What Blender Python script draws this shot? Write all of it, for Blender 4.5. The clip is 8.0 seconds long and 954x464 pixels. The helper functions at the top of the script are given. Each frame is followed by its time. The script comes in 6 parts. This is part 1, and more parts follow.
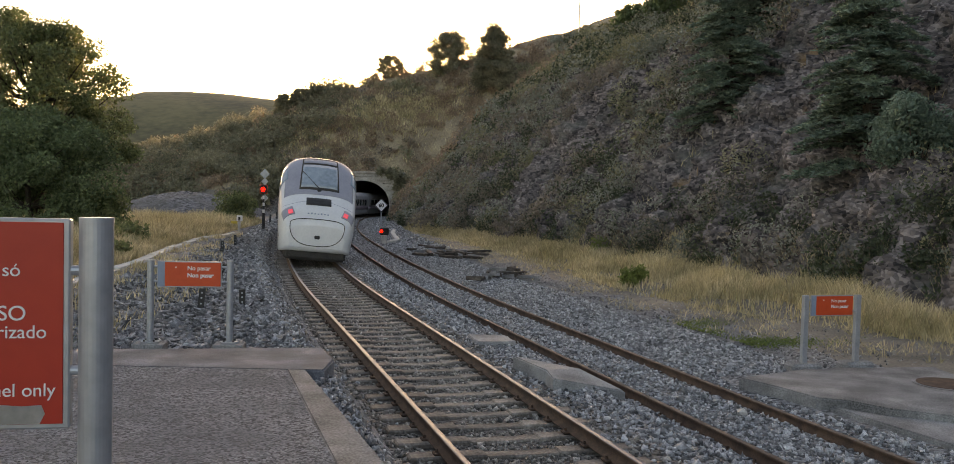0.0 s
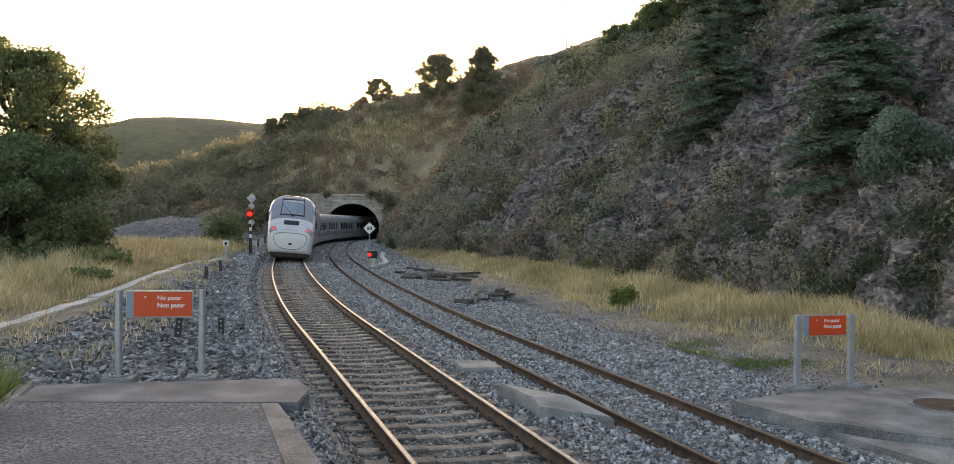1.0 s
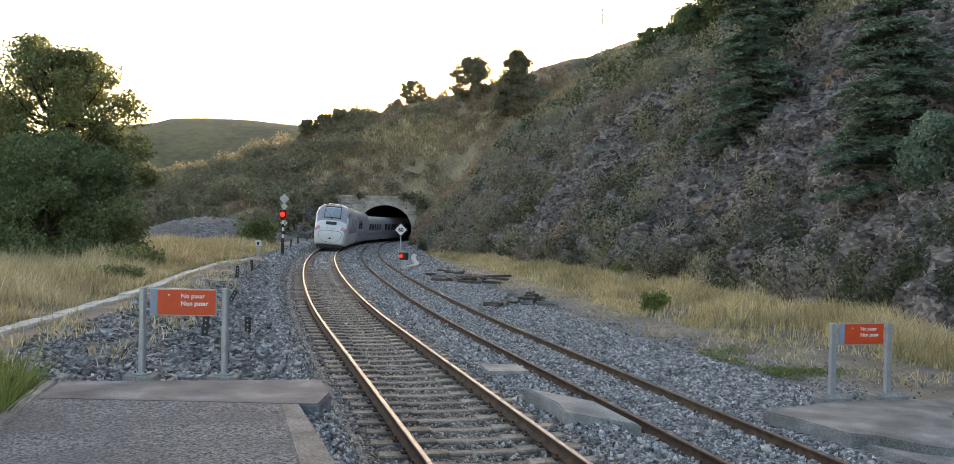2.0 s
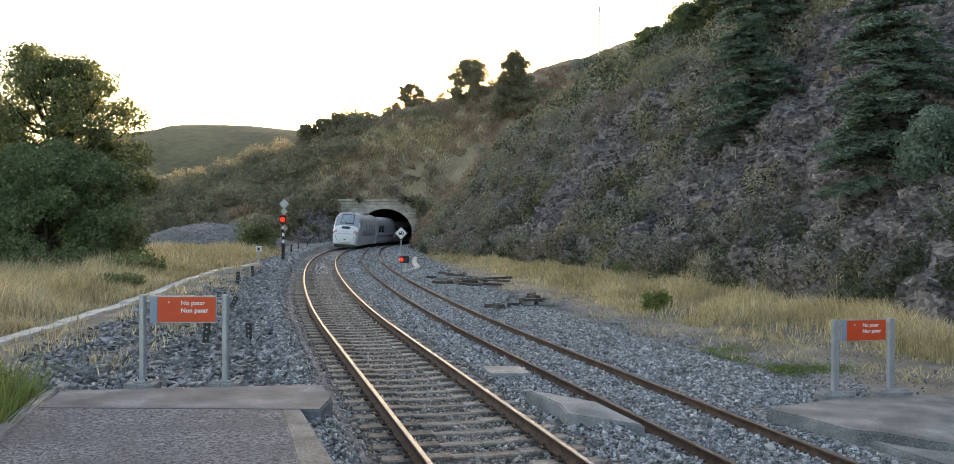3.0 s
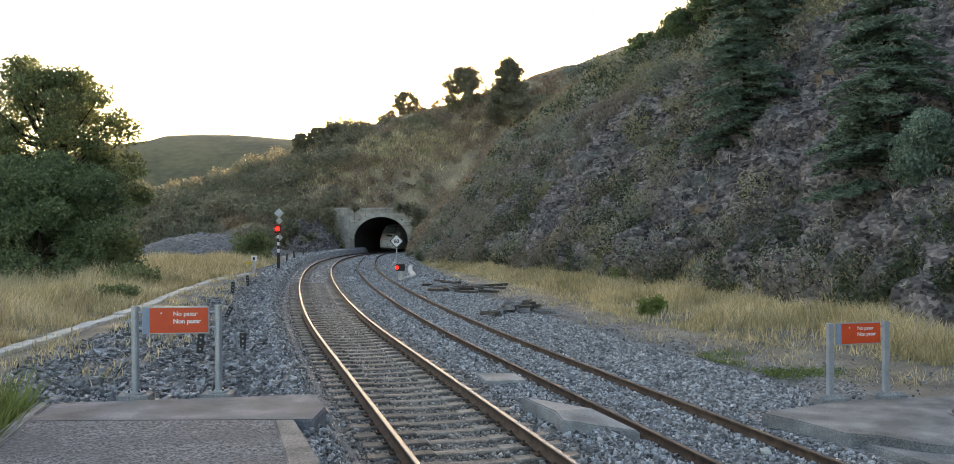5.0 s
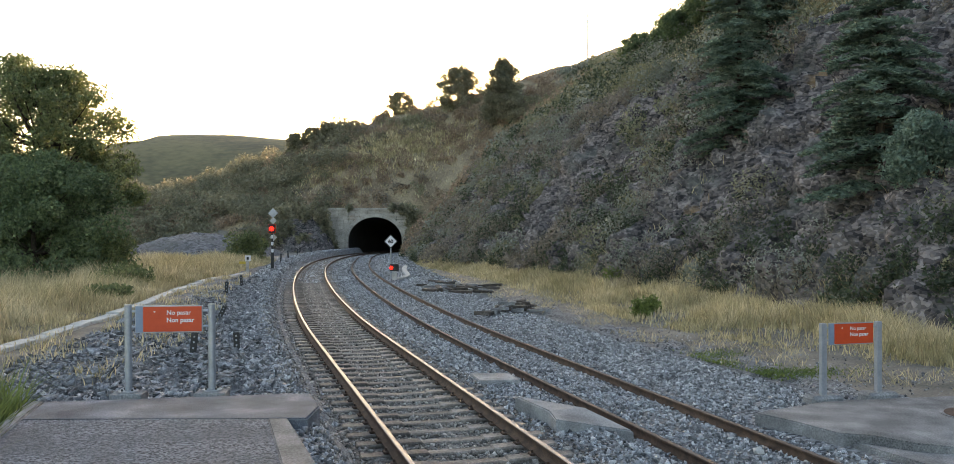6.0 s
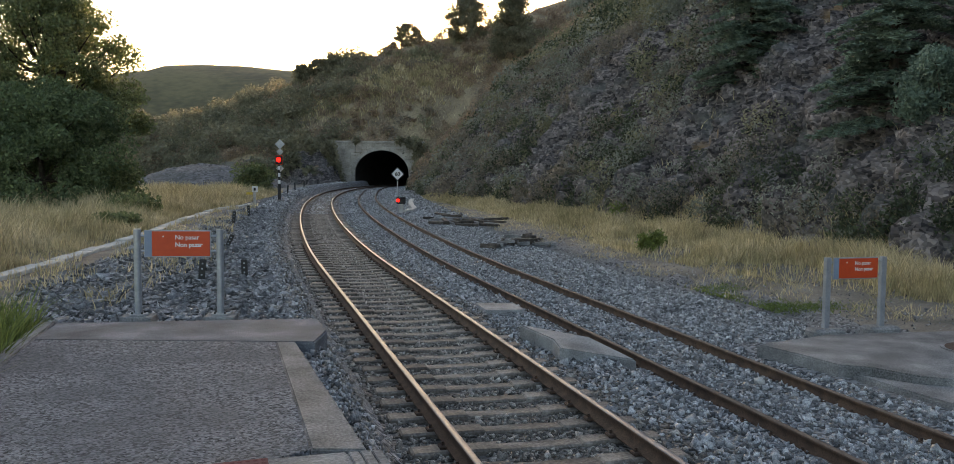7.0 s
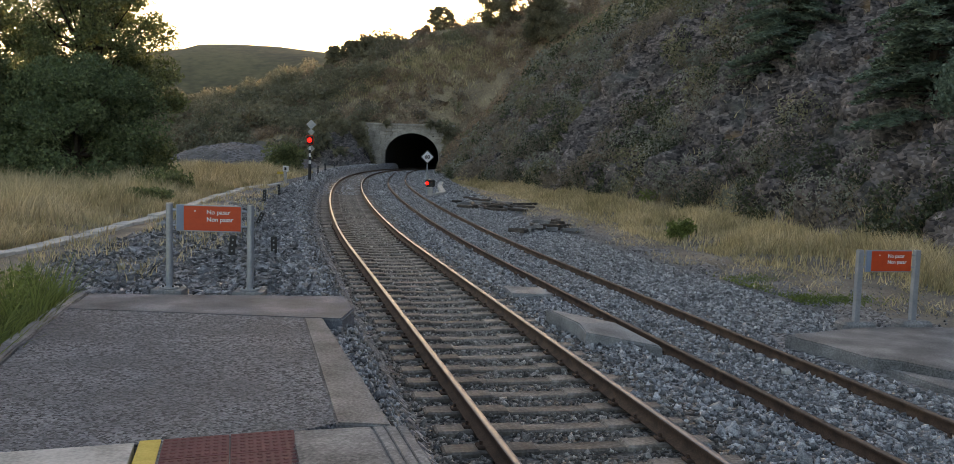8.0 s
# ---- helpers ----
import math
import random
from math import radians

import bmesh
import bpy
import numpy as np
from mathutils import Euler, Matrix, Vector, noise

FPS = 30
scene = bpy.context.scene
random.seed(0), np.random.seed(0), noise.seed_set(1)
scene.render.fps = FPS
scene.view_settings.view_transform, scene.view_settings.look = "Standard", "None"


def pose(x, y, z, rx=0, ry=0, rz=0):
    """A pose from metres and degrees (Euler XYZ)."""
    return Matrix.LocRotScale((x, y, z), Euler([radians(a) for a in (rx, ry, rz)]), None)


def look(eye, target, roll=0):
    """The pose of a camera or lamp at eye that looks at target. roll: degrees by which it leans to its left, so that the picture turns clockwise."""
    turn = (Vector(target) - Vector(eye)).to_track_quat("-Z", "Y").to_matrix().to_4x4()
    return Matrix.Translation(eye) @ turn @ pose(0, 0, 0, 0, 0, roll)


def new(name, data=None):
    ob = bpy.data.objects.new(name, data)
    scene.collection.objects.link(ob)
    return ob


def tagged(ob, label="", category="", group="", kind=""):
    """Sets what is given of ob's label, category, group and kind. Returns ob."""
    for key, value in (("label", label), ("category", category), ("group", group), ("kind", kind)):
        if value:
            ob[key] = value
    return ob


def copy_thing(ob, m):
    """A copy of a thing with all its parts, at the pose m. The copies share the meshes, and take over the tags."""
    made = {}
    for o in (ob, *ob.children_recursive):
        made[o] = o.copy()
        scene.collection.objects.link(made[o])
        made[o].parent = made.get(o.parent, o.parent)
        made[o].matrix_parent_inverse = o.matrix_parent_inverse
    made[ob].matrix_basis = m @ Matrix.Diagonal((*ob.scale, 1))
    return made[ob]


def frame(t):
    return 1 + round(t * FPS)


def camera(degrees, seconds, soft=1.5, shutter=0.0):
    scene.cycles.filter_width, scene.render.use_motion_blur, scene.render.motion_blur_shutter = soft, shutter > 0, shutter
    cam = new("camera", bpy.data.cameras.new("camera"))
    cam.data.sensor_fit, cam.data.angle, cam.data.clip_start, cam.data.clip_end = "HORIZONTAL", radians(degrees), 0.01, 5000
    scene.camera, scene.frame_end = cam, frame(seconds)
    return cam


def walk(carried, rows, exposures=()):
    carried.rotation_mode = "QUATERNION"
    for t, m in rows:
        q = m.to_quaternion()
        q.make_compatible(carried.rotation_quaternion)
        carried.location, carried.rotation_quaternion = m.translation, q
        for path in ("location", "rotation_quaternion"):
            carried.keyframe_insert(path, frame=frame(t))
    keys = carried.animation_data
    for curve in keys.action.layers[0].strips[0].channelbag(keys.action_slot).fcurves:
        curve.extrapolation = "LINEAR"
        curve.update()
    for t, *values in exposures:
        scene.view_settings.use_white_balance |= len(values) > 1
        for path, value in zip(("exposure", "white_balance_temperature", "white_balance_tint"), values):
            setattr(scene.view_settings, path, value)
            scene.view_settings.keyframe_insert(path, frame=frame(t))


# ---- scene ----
cam = camera(55.5, 8.0, soft=0.8)
PATH = [
    (0, (-0.289, -0.646, 2.197), (-0.239, 1.352, 2.119), 1.4),
    (0.5, (-0.21, -0.405, 2.211), (-0.153, 1.594, 2.154), 1.0),
    (1, (-0.129, -0.225, 2.219), (-0.061, 1.773, 2.188), 0.6),
    (1.5, (-0.052, -0.09, 2.196), (-0.045, 1.91, 2.17), 1.7),
    (3, (-0.012, 0.001, 2.197), (-0.018, 2.001, 2.176), 0.3),
    (3.5, (0.0, 0.009, 2.198), (0.0, 2.009, 2.183), 0.1),
    (4, (0.017, 0.022, 2.197), (0.003, 2.022, 2.19), -0.0),
    (4.5, (0.032, 0.024, 2.2), (0.025, 2.024, 2.194), -0.2),
    (6, (0.039, 0.016, 2.181), (0.054, 2.016, 2.177), -0.2),
    (6.5, (0.044, 0.007, 2.141), (0.051, 2.006, 2.088), 0.1),
    (7, (0.034, -0.002, 2.097), (0.035, 1.992, 1.95), 0.5),
    (7.5, (0.026, 0.001, 2.07), (0.002, 1.995, 1.917), 1.3),
    (8, (0.025, -0.003, 2.053), (-0.035, 1.988, 1.872), 1.8),
]
walk(cam, [(t, look(eye, target, roll)) for t, eye, target, roll in PATH], exposures=[(0.0, 1.58, 8800, 24), (0.8, 1.79, 8300, 21), (1.5, 2.06, 7900, 18), (6.0, 2.05, 7600, 16), (6.5, 1.84, 7600, 16), (7.0, 1.48, 7600, 17), (8.0, 1.38, 7900, 20)])

# world, sun and exposure
SUN_AZ, SUN_EL = -3.0, 7.8          # degrees to the right of +y, and above the horizon
world = bpy.data.worlds.new("world")
scene.world = world
world.use_nodes = True
sky = world.node_tree.nodes.new("ShaderNodeTexSky")
sky.sky_type, sky.sun_disc = "NISHITA", False
sky.sun_elevation, sky.sun_rotation = radians(SUN_EL), radians(SUN_AZ)
sky.air_density, sky.dust_density, sky.ozone_density = 0.9, 1.3, 1.0
back = world.node_tree.nodes["Background"]
world.node_tree.links.new(sky.outputs[0], back.inputs[0])
back.inputs[1].default_value = 0.15
sun_dir = Vector((math.sin(radians(SUN_AZ)) * math.cos(radians(SUN_EL)), math.cos(radians(SUN_AZ)) * math.cos(radians(SUN_EL)), math.sin(radians(SUN_EL))))
sun = new("sun", bpy.data.lights.new("sun", "SUN"))
sun.data.energy, sun.data.angle, sun.data.color = 3.0, radians(0.6), (1.0, 0.78, 0.52)
sun.matrix_world = look(sun_dir * 300, (0, 0, 0))


# ---- materials ----
def material(name, colours, scale=6.0, rough=0.85, metal=0.0, bump=0.3, detail=6.0, fine=8.0, depth=0.02, spot=None, rand=0.0, coat=0.0):
    """A surface whose colour wanders between the given ones at two scales, with fine relief."""
    m = bpy.data.materials.new(name)
    m.use_nodes = True
    n, l = m.node_tree.nodes, m.node_tree.links
    b = n["Principled BSDF"]
    b.inputs["Roughness"].default_value, b.inputs["Metallic"].default_value = rough, metal
    b.inputs["Coat Weight"].default_value = coat
    co = n.new("ShaderNodeTexCoord")
    big, small = n.new("ShaderNodeTexNoise"), n.new("ShaderNodeTexNoise")
    for t, s in ((big, scale), (small, scale * fine)):
        t.inputs["Scale"].default_value, t.inputs["Detail"].default_value = s, detail
        l.new(co.outputs["Object"], t.inputs["Vector"])
    mix = n.new("ShaderNodeMix")
    mix.inputs[0].default_value = 0.45
    l.new(big.outputs[0], mix.inputs[2])
    l.new(small.outputs[0], mix.inputs[3])
    ramp = n.new("ShaderNodeValToRGB")
    while len(ramp.color_ramp.elements) < len(colours):
        ramp.color_ramp.elements.new(0.5)
    for i, c in enumerate(colours):
        e = ramp.color_ramp.elements[i]
        e.position = 0.37 + 0.26 * i / max(1, len(colours) - 1)
        e.color = (*c, 1)
    l.new(mix.outputs[0], ramp.inputs[0])
    out = ramp.outputs[0]
    if rand:
        info, geo = n.new("ShaderNodeObjectInfo"), n.new("ShaderNodeNewGeometry")
        add = n.new("ShaderNodeMath")
        add.operation = "ADD"
        l.new(info.outputs["Random"], add.inputs[0])
        l.new(geo.outputs["Random Per Island"], add.inputs[1])
        fr = n.new("ShaderNodeMath")
        fr.operation = "FRACT"
        l.new(add.outputs[0], fr.inputs[0])
        rng = n.new("ShaderNodeMapRange")
        rng.inputs["To Min"].default_value, rng.inputs["To Max"].default_value = 1 - rand, 1 + rand
        l.new(fr.outputs[0], rng.inputs["Value"])
        hsv = n.new("ShaderNodeHueSaturation")
        l.new(out, hsv.inputs["Color"])
        l.new(rng.outputs[0], hsv.inputs["Value"])
        out = hsv.outputs[0]
    l.new(out, b.inputs["Base Color"])
    if bump:
        bp = n.new("ShaderNodeBump")
        bp.inputs["Strength"].default_value, bp.inputs["Distance"].default_value = bump, depth
        l.new(mix.outputs[0], bp.inputs["Height"])
        l.new(bp.outputs[0], b.inputs["Normal"])
    return m


def ballast_material(name, dark, light, brown, scale=18.0, relief=0.05, patch_scale=0.35):
    """Broken stone: cells of their own tone with deep joints, browner in patches."""
    m = bpy.data.materials.new(name)
    m.use_nodes = True
    n, l = m.node_tree.nodes, m.node_tree.links
    b = n["Principled BSDF"]
    b.inputs["Roughness"].default_value = 0.9
    co = n.new("ShaderNodeTexCoord")
    vor = n.new("ShaderNodeTexVoronoi")
    vor.inputs["Scale"].default_value = scale
    l.new(co.outputs["Object"], vor.inputs["Vector"])
    sep = n.new("ShaderNodeSeparateColor")
    l.new(vor.outputs["Color"], sep.inputs[0])
    ramp = n.new("ShaderNodeValToRGB")
    ramp.color_ramp.elements[0].color, ramp.color_ramp.elements[1].color = (*dark, 1), (*light, 1)
    l.new(sep.outputs[0], ramp.inputs[0])
    big = n.new("ShaderNodeTexNoise")
    big.inputs["Scale"].default_value, big.inputs["Detail"].default_value = patch_scale, 7
    l.new(co.outputs["Object"], big.inputs["Vector"])
    r2 = n.new("ShaderNodeValToRGB")
    r2.color_ramp.elements[0].position, r2.color_ramp.elements[1].position = 0.42, 0.6
    l.new(big.outputs[0], r2.inputs[0])
    mix = n.new("ShaderNodeMix")
    mix.data_type = "RGBA"
    l.new(r2.outputs[0], mix.inputs[0])
    l.new(ramp.outputs[0], mix.inputs[6])
    mix.inputs[7].default_value = (*brown, 1)
    mm = n.new("ShaderNodeMix")
    mm.data_type = "RGBA"
    mm.inputs[0].default_value = 0.5
    l.new(ramp.outputs[0], mm.inputs[6])
    l.new(mix.outputs[2], mm.inputs[7])
    l.new(mm.outputs[2], b.inputs["Base Color"])
    bp = n.new("ShaderNodeBump")
    bp.inputs["Strength"].default_value, bp.inputs["Distance"].default_value = 1.0, relief
    bp.invert = True
    l.new(vor.outputs["Distance"], bp.inputs["Height"])
    l.new(bp.outputs[0], b.inputs["Normal"])
    return m


def rock_material(name):
    """Shattered slate: slanting blocks, each of its own tone, with lichen and a few rusty patches."""
    m = bpy.data.materials.new(name)
    m.use_nodes = True
    n, l = m.node_tree.nodes, m.node_tree.links
    b = n["Principled BSDF"]
    b.inputs["Roughness"].default_value = 0.88
    co, mp = n.new("ShaderNodeTexCoord"), n.new("ShaderNodeMapping")
    mp.inputs["Rotation"].default_value, mp.inputs["Scale"].default_value = (0.9, 0.5, 0.3), (1.0, 0.8, 1.35)
    l.new(co.outputs["Object"], mp.inputs["Vector"])
    warp = n.new("ShaderNodeTexNoise")
    warp.inputs["Scale"].default_value, warp.inputs["Detail"].default_value = 1.2, 4
    l.new(co.outputs["Object"], warp.inputs["Vector"])
    add = n.new("ShaderNodeMix")
    add.data_type = "VECTOR"
    add.inputs[0].default_value = 0.22
    l.new(mp.outputs[0], add.inputs[4])
    l.new(warp.outputs["Color"], add.inputs[5])
    tones, heights = [], []
    for scale in (2.6, 8.5):
        vor = n.new("ShaderNodeTexVoronoi")
        vor.inputs["Scale"].default_value = scale
        l.new(add.outputs[1], vor.inputs["Vector"])
        sep = n.new("ShaderNodeSeparateColor")
        l.new(vor.outputs["Color"], sep.inputs[0])
        tones.append(sep.outputs[0])
        hh = n.new("ShaderNodeMath")
        hh.operation = "SUBTRACT"
        l.new(sep.outputs[1], hh.inputs[0])
        l.new(vor.outputs["Distance"], hh.inputs[1])
        heights.append(hh.outputs[0])
    tone = n.new("ShaderNodeMix")
    tone.inputs[0].default_value = 0.55
    l.new(tones[0], tone.inputs[2])
    l.new(tones[1], tone.inputs[3])
    ramp = n.new("ShaderNodeValToRGB")
    e = ramp.color_ramp.elements
    e[0].position, e[0].color = 0.15, (0.018, 0.015, 0.015, 1)
    e[1].position, e[1].color = 0.95, (0.36, 0.31, 0.29, 1)
    for p, c in ((0.4, (0.09, 0.076, 0.073, 1)), (0.68, (0.185, 0.157, 0.148, 1))):
        k = e.new(p)
        k.color = c
    l.new(tone.outputs[0], ramp.inputs[0])
    out = ramp.outputs[0]
    for scale, lo, hi, colour, amount in ((0.6, 0.52, 0.68, (0.15, 0.158, 0.142), 0.5), (0.33, 0.66, 0.72, (0.36, 0.23, 0.12), 0.7)):
        big = n.new("ShaderNodeTexNoise")
        big.inputs["Scale"].default_value, big.inputs["Detail"].default_value = scale, 8
        l.new(co.outputs["Object"], big.inputs["Vector"])
        mr = n.new("ShaderNodeMapRange")
        mr.inputs["From Min"].default_value, mr.inputs["From Max"].default_value, mr.inputs["To Max"].default_value = lo, hi, amount
        l.new(big.outputs[0], mr.inputs["Value"])
        mix = n.new("ShaderNodeMix")
        mix.data_type = "RGBA"
        l.new(mr.outputs[0], mix.inputs[0])
        l.new(out, mix.inputs[6])
        mix.inputs[7].default_value = (*colour, 1)
        out = mix.outputs[2]
    l.new(out, b.inputs["Base Color"])
    hm = n.new("ShaderNodeMix")
    hm.inputs[0].default_value = 0.35
    l.new(heights[0], hm.inputs[2])
    l.new(heights[1], hm.inputs[3])
    bp = n.new("ShaderNodeBump")
    bp.inputs["Strength"].default_value, bp.inputs["Distance"].default_value = 0.9, 0.22
    l.new(hm.outputs[0], bp.inputs["Height"])
    l.new(bp.outputs[0], b.inputs["Normal"])
    return m


def leaf_material(name, colours, trans=0.35, rand=0.35, scale=0.6):
    m = material(name, colours, scale=scale, rough=0.6, bump=0, rand=rand)
    n, l = m.node_tree.nodes, m.node_tree.links
    b, out = n["Principled BSDF"], n["Material Output"]
    tr = n.new("ShaderNodeBsdfTranslucent")
    src = b.inputs["Base Color"].links[0].from_socket
    l.new(src, tr.inputs["Color"])
    mx = n.new("ShaderNodeMixShader")
    mx.inputs[0].default_value = trans
    l.new(b.outputs[0], mx.inputs[1])
    l.new(tr.outputs[0], mx.inputs[2])
    l.new(mx.outputs[0], out.inputs[0])
    return m


def glow(name, colour, power):
    m = bpy.data.materials.new(name)
    m.use_nodes = True
    b = m.node_tree.nodes["Principled BSDF"]
    b.inputs["Base Color"].default_value = (*colour, 1)
    b.inputs["Emission Color"].default_value = (*colour, 1)
    b.inputs["Emission Strength"].default_value = power
    return m


M_BALLAST = ballast_material("ballast", (0.022, 0.024, 0.027), (0.38, 0.39, 0.405), (0.2, 0.19, 0.175))
M_BALLAST_A = ballast_material("ballast_brown", (0.022, 0.02, 0.018), (0.27, 0.255, 0.24), (0.13, 0.105, 0.085))
M_STONE = material("ballast_stone", [(0.14, 0.146, 0.156), (0.31, 0.316, 0.325), (0.52, 0.52, 0.515)], scale=9, rand=0.75, bump=0.4)
M_STONE_A = material("ballast_stone_brown", [(0.10, 0.092, 0.083), (0.24, 0.222, 0.2), (0.43, 0.4, 0.36)], scale=9, rand=0.75, bump=0.4)
M_SLATE = material("slate_chips", [(0.085, 0.088, 0.096), (0.2, 0.204, 0.212), (0.42, 0.42, 0.425)], scale=9, rand=0.75, bump=0.4)
M_SCREE = ballast_material("slate_waste", (0.06, 0.058, 0.06), (0.27, 0.262, 0.268), (0.19, 0.175, 0.155), scale=4.0, relief=0.2)
M_ROCK = rock_material("rock_face")
# brown hill soil, its colour lightened and warmed to stand for sun haze
M_SOIL = material("hill_soil", [(0.15, 0.11, 0.07), (0.27, 0.21, 0.135), (0.4, 0.32, 0.2)], scale=0.25, fine=14, detail=9, bump=0.8, depth=0.4)
M_FIELD = material("field_soil", [(0.10, 0.09, 0.074), (0.185, 0.165, 0.135), (0.29, 0.26, 0.21)], scale=0.8, fine=25, detail=9, bump=0.8, depth=0.05)
M_ASPHALT = ballast_material("platform_asphalt", (0.03, 0.033, 0.038), (0.31, 0.33, 0.365), (0.10, 0.107, 0.12), scale=46.0, relief=0.022, patch_scale=0.9)
M_CONCRETE = material("old_concrete", [(0.08, 0.081, 0.082), (0.16, 0.161, 0.163), (0.235, 0.236, 0.237), (0.36, 0.36, 0.358)], scale=1.6, fine=26, detail=10, bump=0.9, depth=0.02)
M_WORN = material("worn_concrete", [(0.17, 0.172, 0.172), (0.3, 0.302, 0.3), (0.44, 0.442, 0.435)], scale=2.2, fine=20, detail=10, bump=0.7, depth=0.015)
M_SLAB = material("dark_concrete", [(0.065, 0.072, 0.084), (0.115, 0.125, 0.143), (0.16, 0.173, 0.195), (0.29, 0.305, 0.33)], scale=1.6, fine=40, detail=11, bump=1.0, depth=0.03)
M_PALE = material("pale_concrete", [(0.35, 0.34, 0.32), (0.5, 0.49, 0.46), (0.62, 0.6, 0.57)], scale=3, fine=12, bump=0.4, depth=0.01)
M_SLEEPER = material("sleeper_concrete", [(0.075, 0.063, 0.053), (0.16, 0.14, 0.12), (0.30, 0.27, 0.235)], scale=3, fine=10, rand=0.25, bump=0.5, depth=0.01)
M_RUST = material("rail_rust", [(0.04, 0.024, 0.018), (0.085, 0.05, 0.034), (0.14, 0.085, 0.055)], scale=5, fine=12, rough=0.9, metal=0.0, bump=0.3, depth=0.004)
M_STEEL = material("rail_head_steel", [(0.115, 0.125, 0.15), (0.175, 0.186, 0.215)], scale=3, rough=0.5, metal=0.8, bump=0.1, depth=0.002)
M_STEEL_B = material("rail_head_dull", [(0.085, 0.056, 0.042), (0.16, 0.12, 0.095)], scale=4, rough=0.75, metal=0.0, bump=0.1, depth=0.002)
M_GALV = material("galvanised_steel", [(0.33, 0.36, 0.4), (0.44, 0.47, 0.52)], scale=4, fine=6, rough=0.42, metal=0.55, bump=0.05)
M_ZINC = material("dull_zinc", [(0.3, 0.31, 0.32), (0.42, 0.43, 0.44)], scale=14, fine=6, rough=0.85, metal=0.1, bump=0.1)
M_ORANGE = material("orange_panel", [(0.60, 0.060, 0.014), (0.66, 0.075, 0.018)], scale=2, rough=0.45, bump=0.03)
M_RED = material("red_panel", [(0.42, 0.022, 0.012), (0.48, 0.03, 0.015)], scale=2, rough=0.4, bump=0.03)
M_BLUEGREY = material("bluegrey_panel", [(0.20, 0.26, 0.36), (0.24, 0.30, 0.40)], scale=3, rough=0.45, bump=0.03)
M_WHITE = material("white_lettering", [(0.74, 0.74, 0.74), (0.8, 0.8, 0.8)], scale=4, rough=0.6, bump=0)
M_BLACK = material("black_paint", [(0.015, 0.015, 0.016), (0.035, 0.035, 0.036)], scale=5, rough=0.6, bump=0.1)
M_YELLOW = material("yellow_paint", [(0.55, 0.4, 0.05), (0.68, 0.53, 0.1)], scale=8, rough=0.7, bump=0.2, depth=0.003)
M_TACTILE = material("tactile_paving", [(0.11, 0.032, 0.036), (0.17, 0.052, 0.055)], scale=6, rough=0.8, bump=0.3, depth=0.003)
M_TIMBER = material("old_timber", [(0.03, 0.026, 0.022), (0.075, 0.06, 0.05), (0.14, 0.12, 0.1)], scale=4, fine=9, bump=0.6, rand=0.4)
M_TRAIN = material("train_white", [(0.68, 0.69, 0.7), (0.78, 0.785, 0.79)], scale=1.5, fine=9, rough=0.3, bump=0.03, coat=0.3)
M_COACH = material("coach_grey", [(0.36, 0.365, 0.385), (0.45, 0.455, 0.475)], scale=1.5, fine=9, rough=0.4, bump=0.03)
M_TRAIN_GREY = material("train_grey", [(0.3, 0.305, 0.36), (0.36, 0.365, 0.42)], scale=2, rough=0.35, bump=0.02)
M_TRAIN_DARK = material("train_underframe", [(0.03, 0.028, 0.026), (0.07, 0.065, 0.06)], scale=3, rough=0.8, bump=0.3)
M_VIOLET = material("train_violet_band", [(0.34, 0.28, 0.36), (0.4, 0.34, 0.42)], scale=2, rough=0.4, bump=0)
M_GLASS = material("dark_glass", [(0.012, 0.016, 0.022), (0.02, 0.026, 0.034)], scale=1, rough=0.06, bump=0, coat=1.0)
# cab glass: the pale blue is a sky reflection put into the colour
M_SCREEN_SKY = material("cab_glass_sky", [(0.2, 0.26, 0.31), (0.33, 0.4, 0.46)], scale=0.9, rough=0.12, bump=0, coat=1.0)
M_BARK = material("bark", [(0.035, 0.027, 0.02), (0.09, 0.07, 0.05)], scale=4, fine=8, bump=0.8, depth=0.03)
M_LEAF = leaf_material("broad_leaves", [(0.10, 0.13, 0.052), (0.17, 0.2, 0.082), (0.26, 0.27, 0.12)])
M_CONIFER = leaf_material("conifer_needles", [(0.095, 0.15, 0.11), (0.17, 0.24, 0.18), (0.27, 0.35, 0.265)], trans=0.3, rand=0.2)
M_SHRUB = leaf_material("shrub_leaves", [(0.125, 0.108, 0.085), (0.22, 0.19, 0.15), (0.34, 0.285, 0.225)], trans=0.3, scale=0.4, rand=0.16)
M_STRAW = leaf_material("dry_grass_blades", [(0.33, 0.285, 0.15), (0.55, 0.46, 0.27), (0.70, 0.60, 0.40)], trans=0.35, scale=0.35)
M_GREYGREEN = leaf_material("grey_green_leaves", [(0.145, 0.16, 0.12), (0.24, 0.255, 0.205), (0.35, 0.36, 0.3)], trans=0.3, scale=0.5, rand=0.16)
M_OLIVE = leaf_material("olive_leaves", [(0.145, 0.15, 0.085), (0.24, 0.235, 0.14), (0.35, 0.325, 0.21)], trans=0.3, scale=0.5, rand=0.16)
M_DEEPLEAF = leaf_material("deep_green_leaves", [(0.075, 0.115, 0.05), (0.135, 0.185, 0.085), (0.22, 0.275, 0.13)], trans=0.35)
